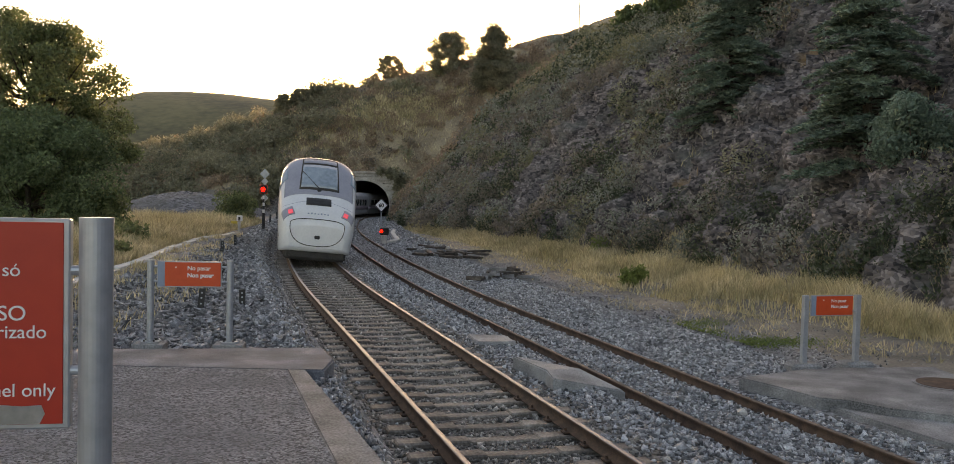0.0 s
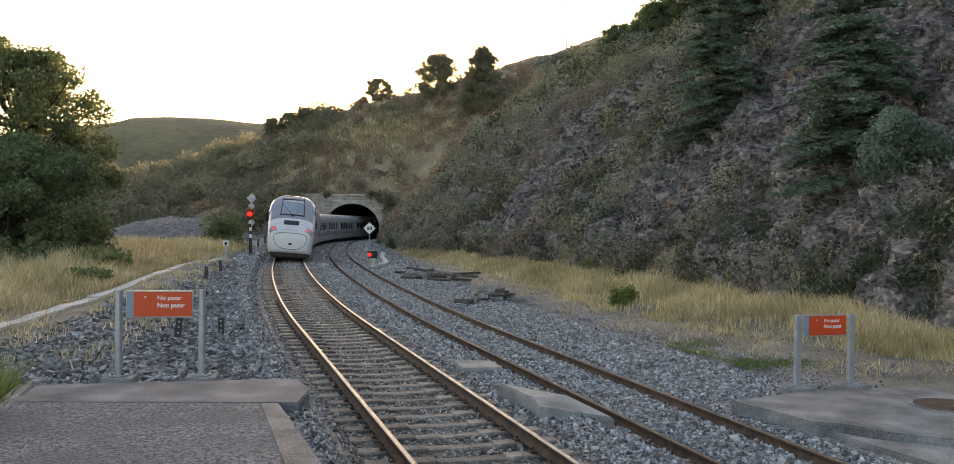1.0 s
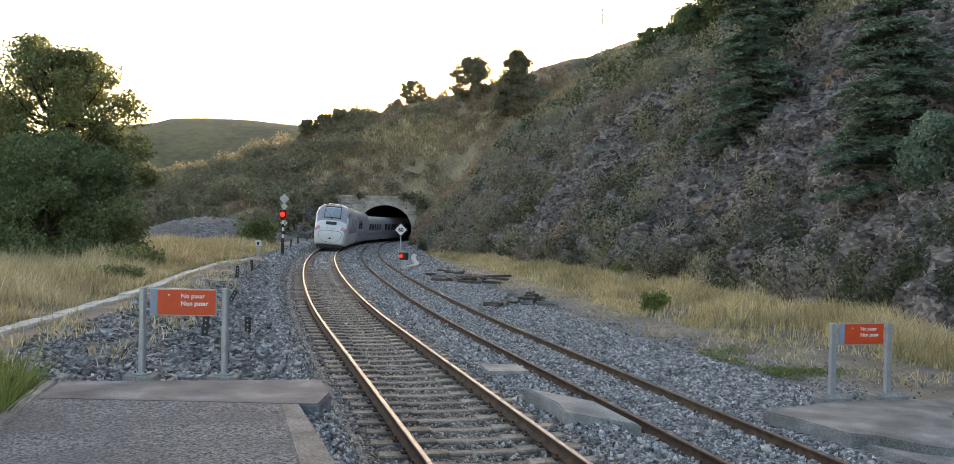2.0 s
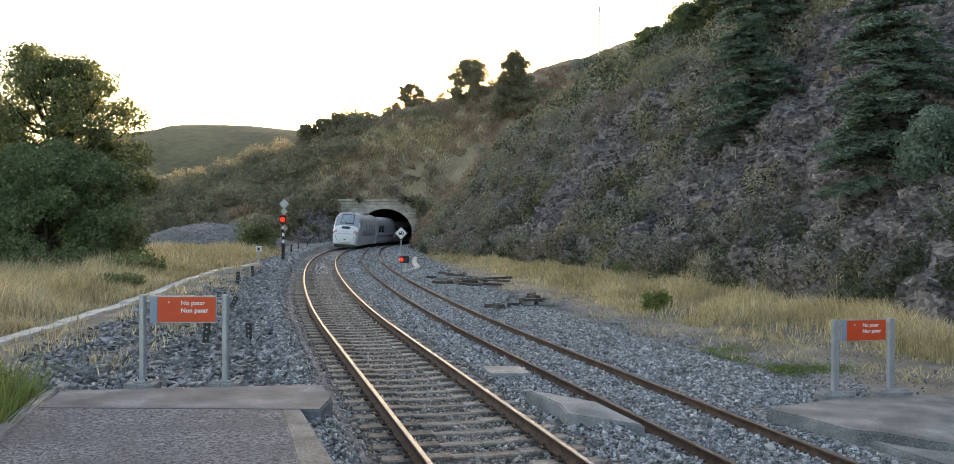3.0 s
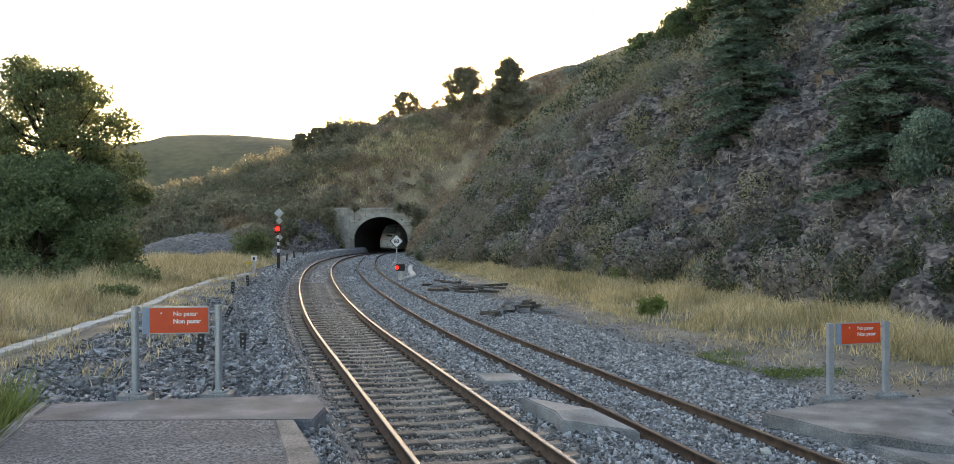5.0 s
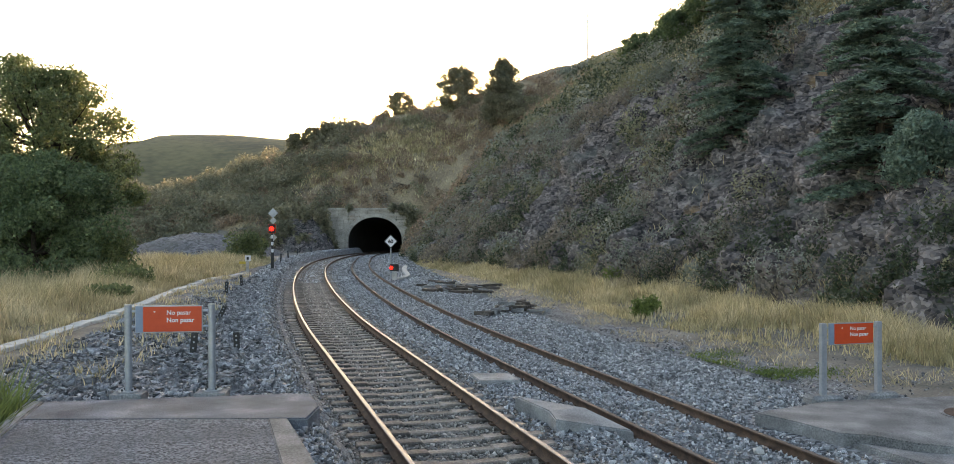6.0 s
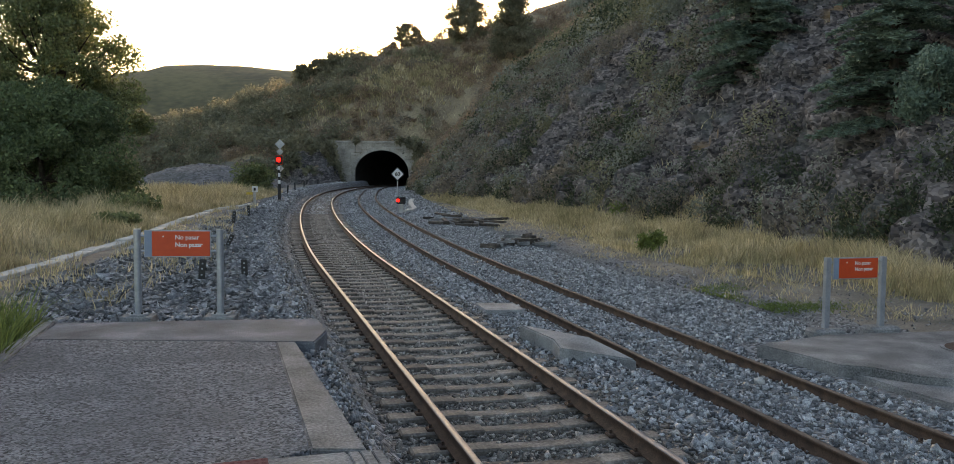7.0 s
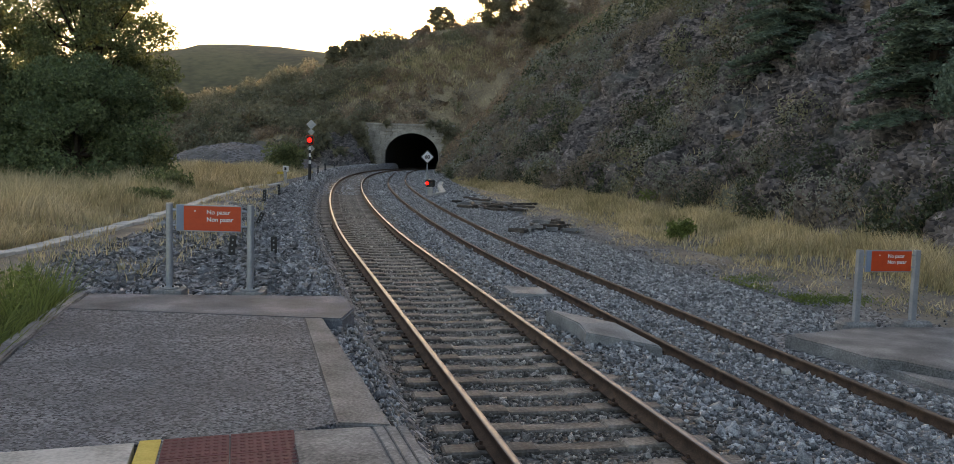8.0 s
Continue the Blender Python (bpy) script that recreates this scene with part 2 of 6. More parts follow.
M_DARKSHRUB = leaf_material("bramble_leaves", [(0.035, 0.05, 0.025), (0.06, 0.08, 0.04), (0.10, 0.115, 0.055)], trans=0.25, scale=0.4)
# dry heather brown, with the pale warmth of sun haze mixed into it
M_HEATH_HAZE = leaf_material("heather_leaves_hazed", [(0.21, 0.15, 0.105), (0.34, 0.245, 0.17), (0.48, 0.355, 0.245)], trans=0.4, scale=0.3, rand=0.16)
M_WOOD = leaf_material("scrub_wood_leaves", [(0.13, 0.13, 0.085), (0.225, 0.215, 0.14), (0.34, 0.30, 0.2)], trans=0.35, scale=0.15, rand=0.2)
M_GREEN = leaf_material("green_weed_leaves", [(0.12, 0.17, 0.045), (0.22, 0.27, 0.075)], trans=0.35)
M_MASONRY = material("tunnel_masonry", [(0.26, 0.235, 0.205), (0.39, 0.36, 0.32), (0.5, 0.47, 0.425)], scale=0.8, fine=9, bump=0.5, depth=0.03, rand=0.14)
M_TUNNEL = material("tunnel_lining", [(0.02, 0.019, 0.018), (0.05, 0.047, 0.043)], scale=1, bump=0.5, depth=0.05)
M_FARHILL = material("far_hill", [(0.07, 0.066, 0.032), (0.115, 0.102, 0.046), (0.17, 0.145, 0.065)], scale=0.012, fine=12, detail=9, bump=0.4, depth=3)
M_SIGNAL_RED = glow("signal_red", (1.0, 0.012, 0.008), 1.7)
M_TAIL = glow("tail_lamp_red", (0.75, 0.10, 0.14), 0.22)


# ---- mesh helpers ----
def part(name, bm, mat, parent=None, label=""):
    """Links a bmesh as one mesh object, under a thing or a part."""
    me = bpy.data.meshes.new(name)
    bm.to_mesh(me)
    bm.free()
    me.materials.append(mat)
    ob = new(name, me)
    ob.parent = parent
    if label:
        ob["label"] = label
    return ob


def raw(name, verts, faces, mat, parent=None, smooth=False):
    """One mesh object from arrays of points and faces."""
    me = bpy.data.meshes.new(name)
    verts, faces = np.asarray(verts, np.float32), np.asarray(faces, np.int32)
    k = faces.shape[1]
    me.vertices.add(len(verts))
    me.vertices.foreach_set("co", verts.ravel())
    me.loops.add(faces.size)
    me.loops.foreach_set("vertex_index", faces.ravel())
    me.polygons.add(len(faces))
    me.polygons.foreach_set("loop_start", np.arange(0, faces.size, k, dtype=np.int32))
    me.polygons.foreach_set("loop_total", np.full(len(faces), k, np.int32))
    if smooth:
        me.polygons.foreach_set("use_smooth", np.ones(len(faces), bool))
    me.update(calc_edges=True)
    me.materials.append(mat)
    ob = new(name, me)
    ob.parent = parent
    return ob


def box(sx, sy, sz, at=(0, 0, 0), bevel=0.0, bm=None, m=None, seg=1):
    """A box of that size with its centre at a point; with its edges rounded where bevel is given."""
    bm2 = bmesh.new()
    bmesh.ops.create_cube(bm2, size=1.0)
    bmesh.ops.scale(bm2, vec=(sx, sy, sz), verts=bm2.verts)
    if bevel:
        bmesh.ops.bevel(bm2, geom=bm2.edges[:], offset=bevel, segments=seg, affect="EDGES", profile=0.6)
    bmesh.ops.transform(bm2, matrix=Matrix.Translation(at) @ (m or Matrix()), verts=bm2.verts)
    if bm is None:
        return bm2
    return joined(bm, bm2)


def joined(bm, bm2):
    me = bpy.data.meshes.new("tmp")
    bm2.to_mesh(me)
    bm2.free()
    bm.from_mesh(me)
    bpy.data.meshes.remove(me)
    return bm


def rod(a, b, r, r2=None, seg=12, bm=None):
    """A round bar from a to b."""
    a, b = Vector(a), Vector(b)
    bm2 = bmesh.new()
    bmesh.ops.create_cone(bm2, cap_ends=True, segments=seg, radius1=r, radius2=r if r2 is None else r2, depth=(b - a).length)
    bmesh.ops.transform(bm2, matrix=Matrix.Translation((a + b) / 2) @ (b - a).to_track_quat("Z", "Y").to_matrix().to_4x4(), verts=bm2.verts)
    if bm is None:
        return bm2
    return joined(bm, bm2)


def plate(outline, z0, z1, bevel=0.0):
    """A flat slab from an outline of (x, y)."""
    bm = bmesh.new()
    f = bm.faces.new([bm.verts.new((x, y, z0)) for x, y in outline])
    bmesh.ops.recalc_face_normals(bm, faces=[f])
    up = bmesh.ops.extrude_face_region(bm, geom=[f])
    bmesh.ops.translate(bm, vec=(0, 0, z1 - z0), verts=[v for v in up["geom"] if isinstance(v, bmesh.types.BMVert)])
    bmesh.ops.recalc_face_normals(bm, faces=bm.faces[:])
    if bevel:
        bmesh.ops.bevel(bm, geom=[e for e in bm.edges if abs(e.verts[0].co.z - z1) < 1e-4 and abs(e.verts[1].co.z - z1) < 1e-4], offset=bevel, segments=2, affect="EDGES")
    return bm


def thing(name, at, label, category, rz=0.0, group="", kind=""):
    ob = new(name)
    ob.empty_display_size = 0.2
    ob.matrix_basis = pose(*at, 0, 0, rz)
    return tagged(ob, label, category, group, kind)


def words(text, size, at, mat, parent, name="lettering", bold=0.0, align="LEFT"):
    """Flat raised letters in the thing's xz plane, facing -y."""
    cu = bpy.data.curves.new(name, "FONT")
    cu.body, cu.size, cu.extrude, cu.offset, cu.align_x = text, size, 0.0015, bold, align
    tmp = bpy.data.objects.new("tmp", cu)
    scene.collection.objects.link(tmp)
    me = bpy.data.meshes.new_from_object(tmp.evaluated_get(bpy.context.evaluated_depsgraph_get()))
    bpy.data.objects.remove(tmp)
    me.materials.clear()
    me.materials.append(mat)
    ob = new(name, me)
    ob.parent = parent
    ob.matrix_basis = pose(*at, 90, 0, 0)
    return ob


def interp(x, xs, ys):
    """Straight lines between given points, level beyond them."""
    if x <= xs[0]:
        return ys[0]
    for i in range(1, len(xs)):
        if x < xs[i]:
            k = (x - xs[i - 1]) / (xs[i] - xs[i - 1])
            return ys[i - 1] + (ys[i] - ys[i - 1]) * k
    return ys[-1]


# ---- the plan: two tracks and the ground ----
RAIL_Z, RAIL_ZB = -0.46, -0.80


def slope_a(y):
    """Sideways run of the main track for each metre ahead."""
    return float(interp(y, [22, 30, 40, 50, 65, 77, 91, 97, 104, 110, 116, 122, 128, 138, 160, 220, 400], [-0.262, -0.225, -0.2, -0.178, -0.15, -0.12, -0.085, -0.06, -0.045, -0.015, 0.03, 0.06, 0.085, 0.16, 0.27, 0.4, 0.5]))


XA, _x = [], 0.17 + 0.262 * 22.7
for _i in range(1500):
    XA.append(_x)
    _x += slope_a(-12 + 0.25 * _i + 0.125) * 0.25
XA = np.array(XA)
YA = -12 + 0.25 * np.arange(1500)
XA += 0.17 - np.interp(10.7, YA, XA)
XL = [float(x) for x in XA]


def track_a(y):
    k = min(1498.99, max(0.0, (y + 12) * 4))
    i = int(k)
    return XL[i] + (XL[i + 1] - XL[i]) * (k - i)


def heading_a(y):
    """Degrees to the left of +y."""
    return math.degrees(math.atan2(track_a(y - 0.3) - track_a(y + 0.3), 0.6))


def zrail_a(y):
    return RAIL_Z - 0.49 * min(1.0, max(0.0, (y - 45) / 85)) ** 1.2


def off_b(y):
    """Sideways distance from the main track to the siding, measured square to the track."""
    return float(interp(y, [-20, 10, 30, 45, 60, 76, 95, 115, 130, 150], OFF_B))


OFF_B = [3.9, 3.86, 3.82, 3.78, 3.69, 3.58, 3.37, 2.5, 1.1, 0.7]
GAUGE_A, GAUGE_B = 1.74, 1.52


def zrail_b(y):
    return float(interp(y, [-20, 40, 130, 160], [RAIL_ZB, RAIL_ZB, -0.97, -0.99]))


def side(y, off, z):
    """A point off metres to the right of the main track's middle."""
    a = radians(heading_a(y))
    return Vector((track_a(y) + off * math.cos(a), y + off * math.sin(a), z))


TOE = ([-40, 0, 24, 42, 60, 75, 88, 105, 120, 130, 140], [28.5, 18.0, 11.6, 6.6, 1.6, -2.4, -5.2, -7.6, -9.2, -9.7, -9.5])
PORTAL_Y, PORTAL_X, PORTAL_W, PORTAL_TOP = 130.0, -13.6, 7.7, 4.1


def profile(s):
    return float(interp(s, [0, 1.5, 6, 10, 15, 20, 30, 45, 70, 120], [0, 1.6, 6.5, 10.7, 15.2, 19.0, 25.2, 33.0, 41, 51]))


def fbm(x, y, z=0.0, octaves=4):
    return noise.fractal(Vector((x, y, z)), 1.0, 2.1, octaves)


def flat_level(x, y):
    """Level ground between the hill and the field: falls from the platform side to the siding."""
    o = x - track_a(y)
    lev = interp(o, [-14, -5, -2.9, -1.75, 1.7, 2.6, 5.6, 6.4, 9, 12, 30], [-0.3, -0.24, -0.25, -0.62, -0.62, -0.72, -0.95, -0.88, -0.78, -0.62, -0.4])
    return float(lev) + (zrail_a(y) - RAIL_Z)


def ground(x, y):
    """Height of the land, without stones and plants."""
    sr = (x - interp(y, *TOE)) * 0.95
    sb = (y - PORTAL_Y) - 2.0
    if y > PORTAL_Y - 6 and x < PORTAL_X - 2:
        sb = max(sb, min(y - PORTAL_Y + 5, (-22 - x) * 0.7))
    s = math.hypot(max(0.0, sr), max(0.0, sb)) if y > 105 else max(0.0, sr)
    low = flat_level(x, y)
    if x < -25:
        low -= min(2.0, (-25 - x) * 0.05)
    if s <= 0:
        return low + 0.05 * fbm(x * 0.5, y * 0.5)
    g = float(interp(x, [-110, -70, -45, -26, -14, 2, 8], [0.28, 0.36, 0.46, 0.72, 0.9, 1.0, 1.0]))
    h = profile(s) * g
    rough = min(1.0, s / 5)
    h += rough * (0.65 * fbm(x * 0.12, y * 0.12) + 0.55 * fbm(x * 0.45, y * 0.45, 3))
    return low + max(0.0, h)


CAPX = ([-110, -62, -45, -34, -26.6, -15, -2.7, 7.3, 20, 30, 50], [7, 9.5, 12.5, 16, 19.2, 22.5, 26, 29.5, 34.5, 40, 62])


def land(x, y):
    """The height of the land, with the ridge that closes the valley."""
    z = ground(x, y)
    if y < PORTAL_Y + 3 and -3.3 < x - track_a(y) < 7.9 and x < interp(y, *TOE):
        z = min(z, -0.55) - 0.6
    cap = float(interp(x, *CAPX))
    if PORTAL_Y + 0.3 < y < PORTAL_Y + 60 and abs(x - PORTAL_X) < 4.6:
        z = max(z, 4.95)
    return z if z < cap else cap + 0.12 * (z - cap)


def steps(*runs):
    out = []
    for a, b, s in runs:
        out += list(np.arange(a, b - 1e-6, s))
    return out + [runs[-1][1]]


def make_ground():
    xs = steps((-3000, -400, 650), (-400, -60, 34), (-60, -32, 2), (-32, -17, 0.9), (-17, 42, 0.55), (42, 90, 3), (90, 400, 31), (400, 3000, 650))
    ys = steps((-2000, -60, 485), (-60, -4, 4), (-4, 60, 0.6), (60, 126, 0.9), (126, 134, 0.4), (134, 190, 1.5), (190, 400, 21), (400, 3000, 650))
    in_x = lambda x: PORTAL_X - 4.3 < x < PORTAL_X + 4.3
    verts = []
    for y in ys:
        for x in xs:
            z = land(x, y) if abs(x) < 401 and -61 < y < 401 else -2.0
            if y > PORTAL_Y + 0.3 and in_x(x):
                z = max(z, 4.95)
            verts.append((x, y, z))
    nx, faces, mats = len(xs), [], []
    for j in range(len(ys) - 1):
        for i in range(nx - 1):
            if ys[j] <= PORTAL_Y + 0.3 < ys[j + 1] and (in_x(xs[i]) or in_x(xs[i + 1])):
                continue
            a = j * nx + i
            faces.append((a, a + 1, a + nx + 1, a + nx))
            x, y = xs[i], ys[j]
            o = x - track_a(min(200, max(-12, y)))
            sr = x - interp(y, *TOE)
            if y < PORTAL_Y and sr < -1.0:
                mats.append(0 if -5.5 < o < float(interp(y, [-5, 10, 22, 40, 80], [9.5, 8.4, 8.6, 8.6, 7.5])) else 4)
            elif sr > -1.0 and y < 128 and sr < 13 + 3 * fbm(x * 0.1, y * 0.1):
                mats.append(2)
            else:
                mats.append(3)
    ob = raw("ground", verts, faces, M_BALLAST, smooth=True)
    for m in (M_BALLAST_A, M_ROCK, M_SOIL, M_FIELD):
        ob.data.materials.append(m)
    ob.data.polygons.foreach_set("material_index", np.array(mats, np.int32))
    tagged(ob, "grey ballast, dry earth and a steep rocky hillside cutting", "ground", kind="structure")


def make_far_hill():
    n, verts, faces = 150, [], []
    for j in range(14):
        for i in range(n):
            x = -1100 + i * 13
            top = float(interp(x, [-1100, -700, -480, -360, -344, -307, -297, -270, -226, -189, -120, 0, 300, 800], [10, 30, 70, 88, 91, 96.5, 101, 102, 101, 97, 90, 80, 55, 10]))
            k = math.sin(min(1.0, j / 9) * math.pi / 2) if j < 10 else 1 - (j - 9) * 0.12
            verts.append((x, 620 + j * 34, -3 + top * k + (0.5 if j > 7 else 2.2) * fbm(x * 0.01, j * 0.4)))
    for j in range(13):
        for i in range(n - 1):
            a = j * n + i
            faces.append((a, a + 1, a + n + 1, a + n))
    ob = raw("far_hill", verts, faces, M_FARHILL, smooth=True)
    tagged(ob, "distant flat-topped hill with green and straw slopes", "hill", kind="structure")


# ---- railway ----
RAIL_SHAPE = [(-0.07, 0), (0.07, 0), (0.07, 0.015), (0.012, 0.035), (0.012, 0.115), (0.036, 0.13), (0.036, 0.155), (0.026, 0.165), (-0.026, 0.165), (-0.036, 0.155), (-0.036, 0.13), (-0.012, 0.115), (-0.012, 0.035), (-0.07, 0.015)]


def make_rail(parent, off, zfun, head, y0, y1):
    ys = np.arange(y0, y1, 0.75)
    k, verts, faces = len(RAIL_SHAPE), [], []
    for y in ys:
        a = radians(heading_a(y))
        o = off(y)
        for x, z in RAIL_SHAPE:
            p = side(y, o + x, zfun(y) - 0.165 + z)
            verts.append(p[:])
    for j in range(len(ys) - 1):
        for i in range(k):
            a, b = j * k + i, j * k + (i + 1) % k
            faces.append((a, b, b + k, a + k))
    ob = raw("rail", verts, faces, M_RUST, parent)
    ob.data.materials.append(head)
    ob.data.polygons.foreach_set("material_index", np.array([1 if i in (6, 7, 8) else 0 for _ in range(len(ys) - 1) for i in range(k)], np.int32))
    ob["label"] = "worn steel running rail with rusty web"
    return ob


def sleeper_mesh(length, width):
    bm = bmesh.new()
    for sx in (-1, 1):
        box(length * 0.34, width, 0.2, (sx * length * 0.33, 0, -0.1), 0.02, bm)
    box(length * 0.34, width * 0.86, 0.18, (0, 0, -0.112), 0.02, bm)
    me = bpy.data.meshes.new("sleeper")
    bm.to_mesh(me)
    bm.free()
    me.materials.append(M_SLEEPER)
    return me


def fastening_mesh():
    bm = bmesh.new()
    for sx in (-1, 1):
        box(0.07, 0.13, 0.035, (sx * 0.105, 0, 0.018), 0.01, bm)
        rod((sx * 0.1, 0, 0.03), (sx * 0.1, 0, 0.07), 0.016, seg=6, bm=bm)
    me = bpy.data.meshes.new("fastening")
    bm.to_mesh(me)
    bm.free()
    me.materials.append(M_RUST)
    return me


def make_track(name, off, zfun, gauge, head, label, step, y0=-6.0, y1=140.0, sink=0.0):
    tr = thing(name, (0, 0, 0), label, "railway track", kind="structure")
    for s in (-1, 1):
        make_rail(tr, lambda y: off(y) + s * gauge / 2, zfun, head, y0, 330.0 if gauge > 1.6 else y1)
    me, fm = sleeper_mesh(gauge + 0.86, 0.25), fastening_mesh()
    y, rnd = y0 + 0.3, random.Random(4)
    while y < y1:
        a = heading_a(y)
        p = side(y, off(y) + rnd.uniform(-0.03, 0.03), zfun(y) - 0.17 - sink)
        sl = new("sleeper", me)
        sl.parent = tr
        sl.matrix_basis = pose(p.x, p.y, p.z, 0, rnd.uniform(-0.5, 0.5), a + rnd.uniform(-0.8, 0.8))
        if y < 30 and sink < 0.05:
            for s in (-1, 1):
                q = side(y, off(y) + s * gauge / 2, zfun(y) - 0.172)
                fa = new("fastening", fm)
                fa.parent = tr
                fa.matrix_basis = pose(q.x, q.y, q.z, 0, 0, a)
        y += step * math.cos(radians(a))
    return tr


# ---- platform ----
def edge_x(y):
    return -0.748 - 0.331 * (y - 6.51)


def make_platform():
    pf = thing("platform", (0, 0, 0), "worn grey asphalt railway platform with a concrete edge", "platform", kind="structure")
    e = edge_x
    part("asphalt", plate([(e(10.56) - 0.24, 10.56), (-5.2, 10.56), (-4.6, 8.4), (-3.7, 5.42), (-2.42, 5.9), (-1.44, 6.28), (e(6.53) - 0.42, 6.53)], -0.9, 0.0), M_ASPHALT, pf, "coarse worn asphalt")
    part("edge_beam", plate([(e(10.56), 10.56), (e(10.56) - 0.235, 10.56), (e(6.53) - 0.415, 6.53), (e(6.53), 6.53)], -0.9, 0.006, 0.015), M_CONCRETE, pf, "weathered concrete edge")
    part("end_slab", plate([(-2.12, 12.2), (-5.42, 11.66), (-5.19, 10.57), (-1.86, 10.57), (-1.84, 11.3)], -0.9, 0.004, 0.02), M_SLAB, pf, "rough dark concrete end slab")
    part("kerb", plate([(-5.44, 11.66), (-5.62, 11.62), (-4.05, 5.3), (-3.72, 5.42), (-4.63, 8.4)], -0.9, 0.02, 0.015), M_CONCRETE, pf, "weathered concrete kerb")
    part("plain_paving", plate([(-1.425, 6.28), (-0.905, 6.45), (-0.6, 5.5), (0.35, 2.4), (-0.5, 2.15), (-1.27, 5.5)], -0.9, 0.012, 0.006), M_CONCRETE, pf, "smooth concrete paving")
    bm = bmesh.new()
    for k in range(3):
        a = 0.01 + k * 0.082
        o = [(-0.895 + a, 6.45 + a * 0.28), (-0.895 + a + 0.07, 6.45 + (a + 0.07) * 0.28), (-0.895 + a + 0.07 + 0.327 * 4.0, 2.45), (-0.895 + a + 0.327 * 4.0, 2.45)]
        joined(bm, plate(o, -0.9, 0.012, 0.006))
    part("grooved_edge", bm, M_CONCRETE, pf, "grooved concrete edge strip")
    part("strip_bed", plate([(-0.9, 6.44), (-0.66, 6.5), (0.63, 2.45), (0.4, 2.45)], -0.9, -0.004), M_CONCRETE, pf)
    part("yellow_line", plate([(-2.405, 5.935), (-2.275, 5.985), (-1.2, 2.3), (-1.34, 2.25)], -0.5, 0.01, 0.004), M_YELLOW, pf, "yellow painted safety line")
    part("pale_paving", plate([(-3.7, 5.415), (-2.425, 5.895), (-1.36, 2.25), (-2.6, 1.9)], -0.9, 0.006), M_PALE, pf, "pale grey paving")
    part("paving_bed", plate([(-2.3, 5.93), (-1.43, 6.26), (-1.28, 5.52), (-0.52, 2.16), (-0.9, 1.9), (-1.3, 2.2)], -0.9, -0.001), M_CONCRETE, pf)
    ax = Vector((1, 0.40, 0)).normalized()
    ay = Vector((-0.30, 1, 0)).normalized()
    for r in range(9):
        for c in range(2):
            o = Vector((-2.262, 5.985, 0)) + ax * (c * 0.445) - ay * (0.43 * (r + 1))
            bm = bmesh.new()
            q = [o + ax * 0.004, o + ax * 0.44, o + ax * 0.44 + ay * 0.424, o + ax * 0.004 + ay * 0.424]
            joined(bm, plate([(p.x, p.y) for p in q], -0.4, 0.012, 0.004))
            for i in range(8 if r < 3 else 0):
                for j in range(6):
                    p = o + ax * (0.03 + i * 0.054) + ay * (0.045 + j * 0.068)
                    bm2 = bmesh.new()
                    bmesh.ops.create_cone(bm2, cap_ends=True, segments=6, radius1=0.022, radius2=0.014, depth=0.006)
                    bmesh.ops.translate(bm2, vec=(p.x, p.y, 0.015), verts=bm2.verts)
                    joined(bm, bm2)
            part("tactile_tile", bm, M_TACTILE, pf)
    # the rest of the platform behind the camera
    part("platform_body", plate([(-3.72, 5.4), (-2.6, 1.88), (-0.5, 2.12), (0.38, 2.42), (0.66, 2.42), (7.0, -17), (1.0, -17)], -0.9, -0.002), M_ASPHALT, pf)
    return pf


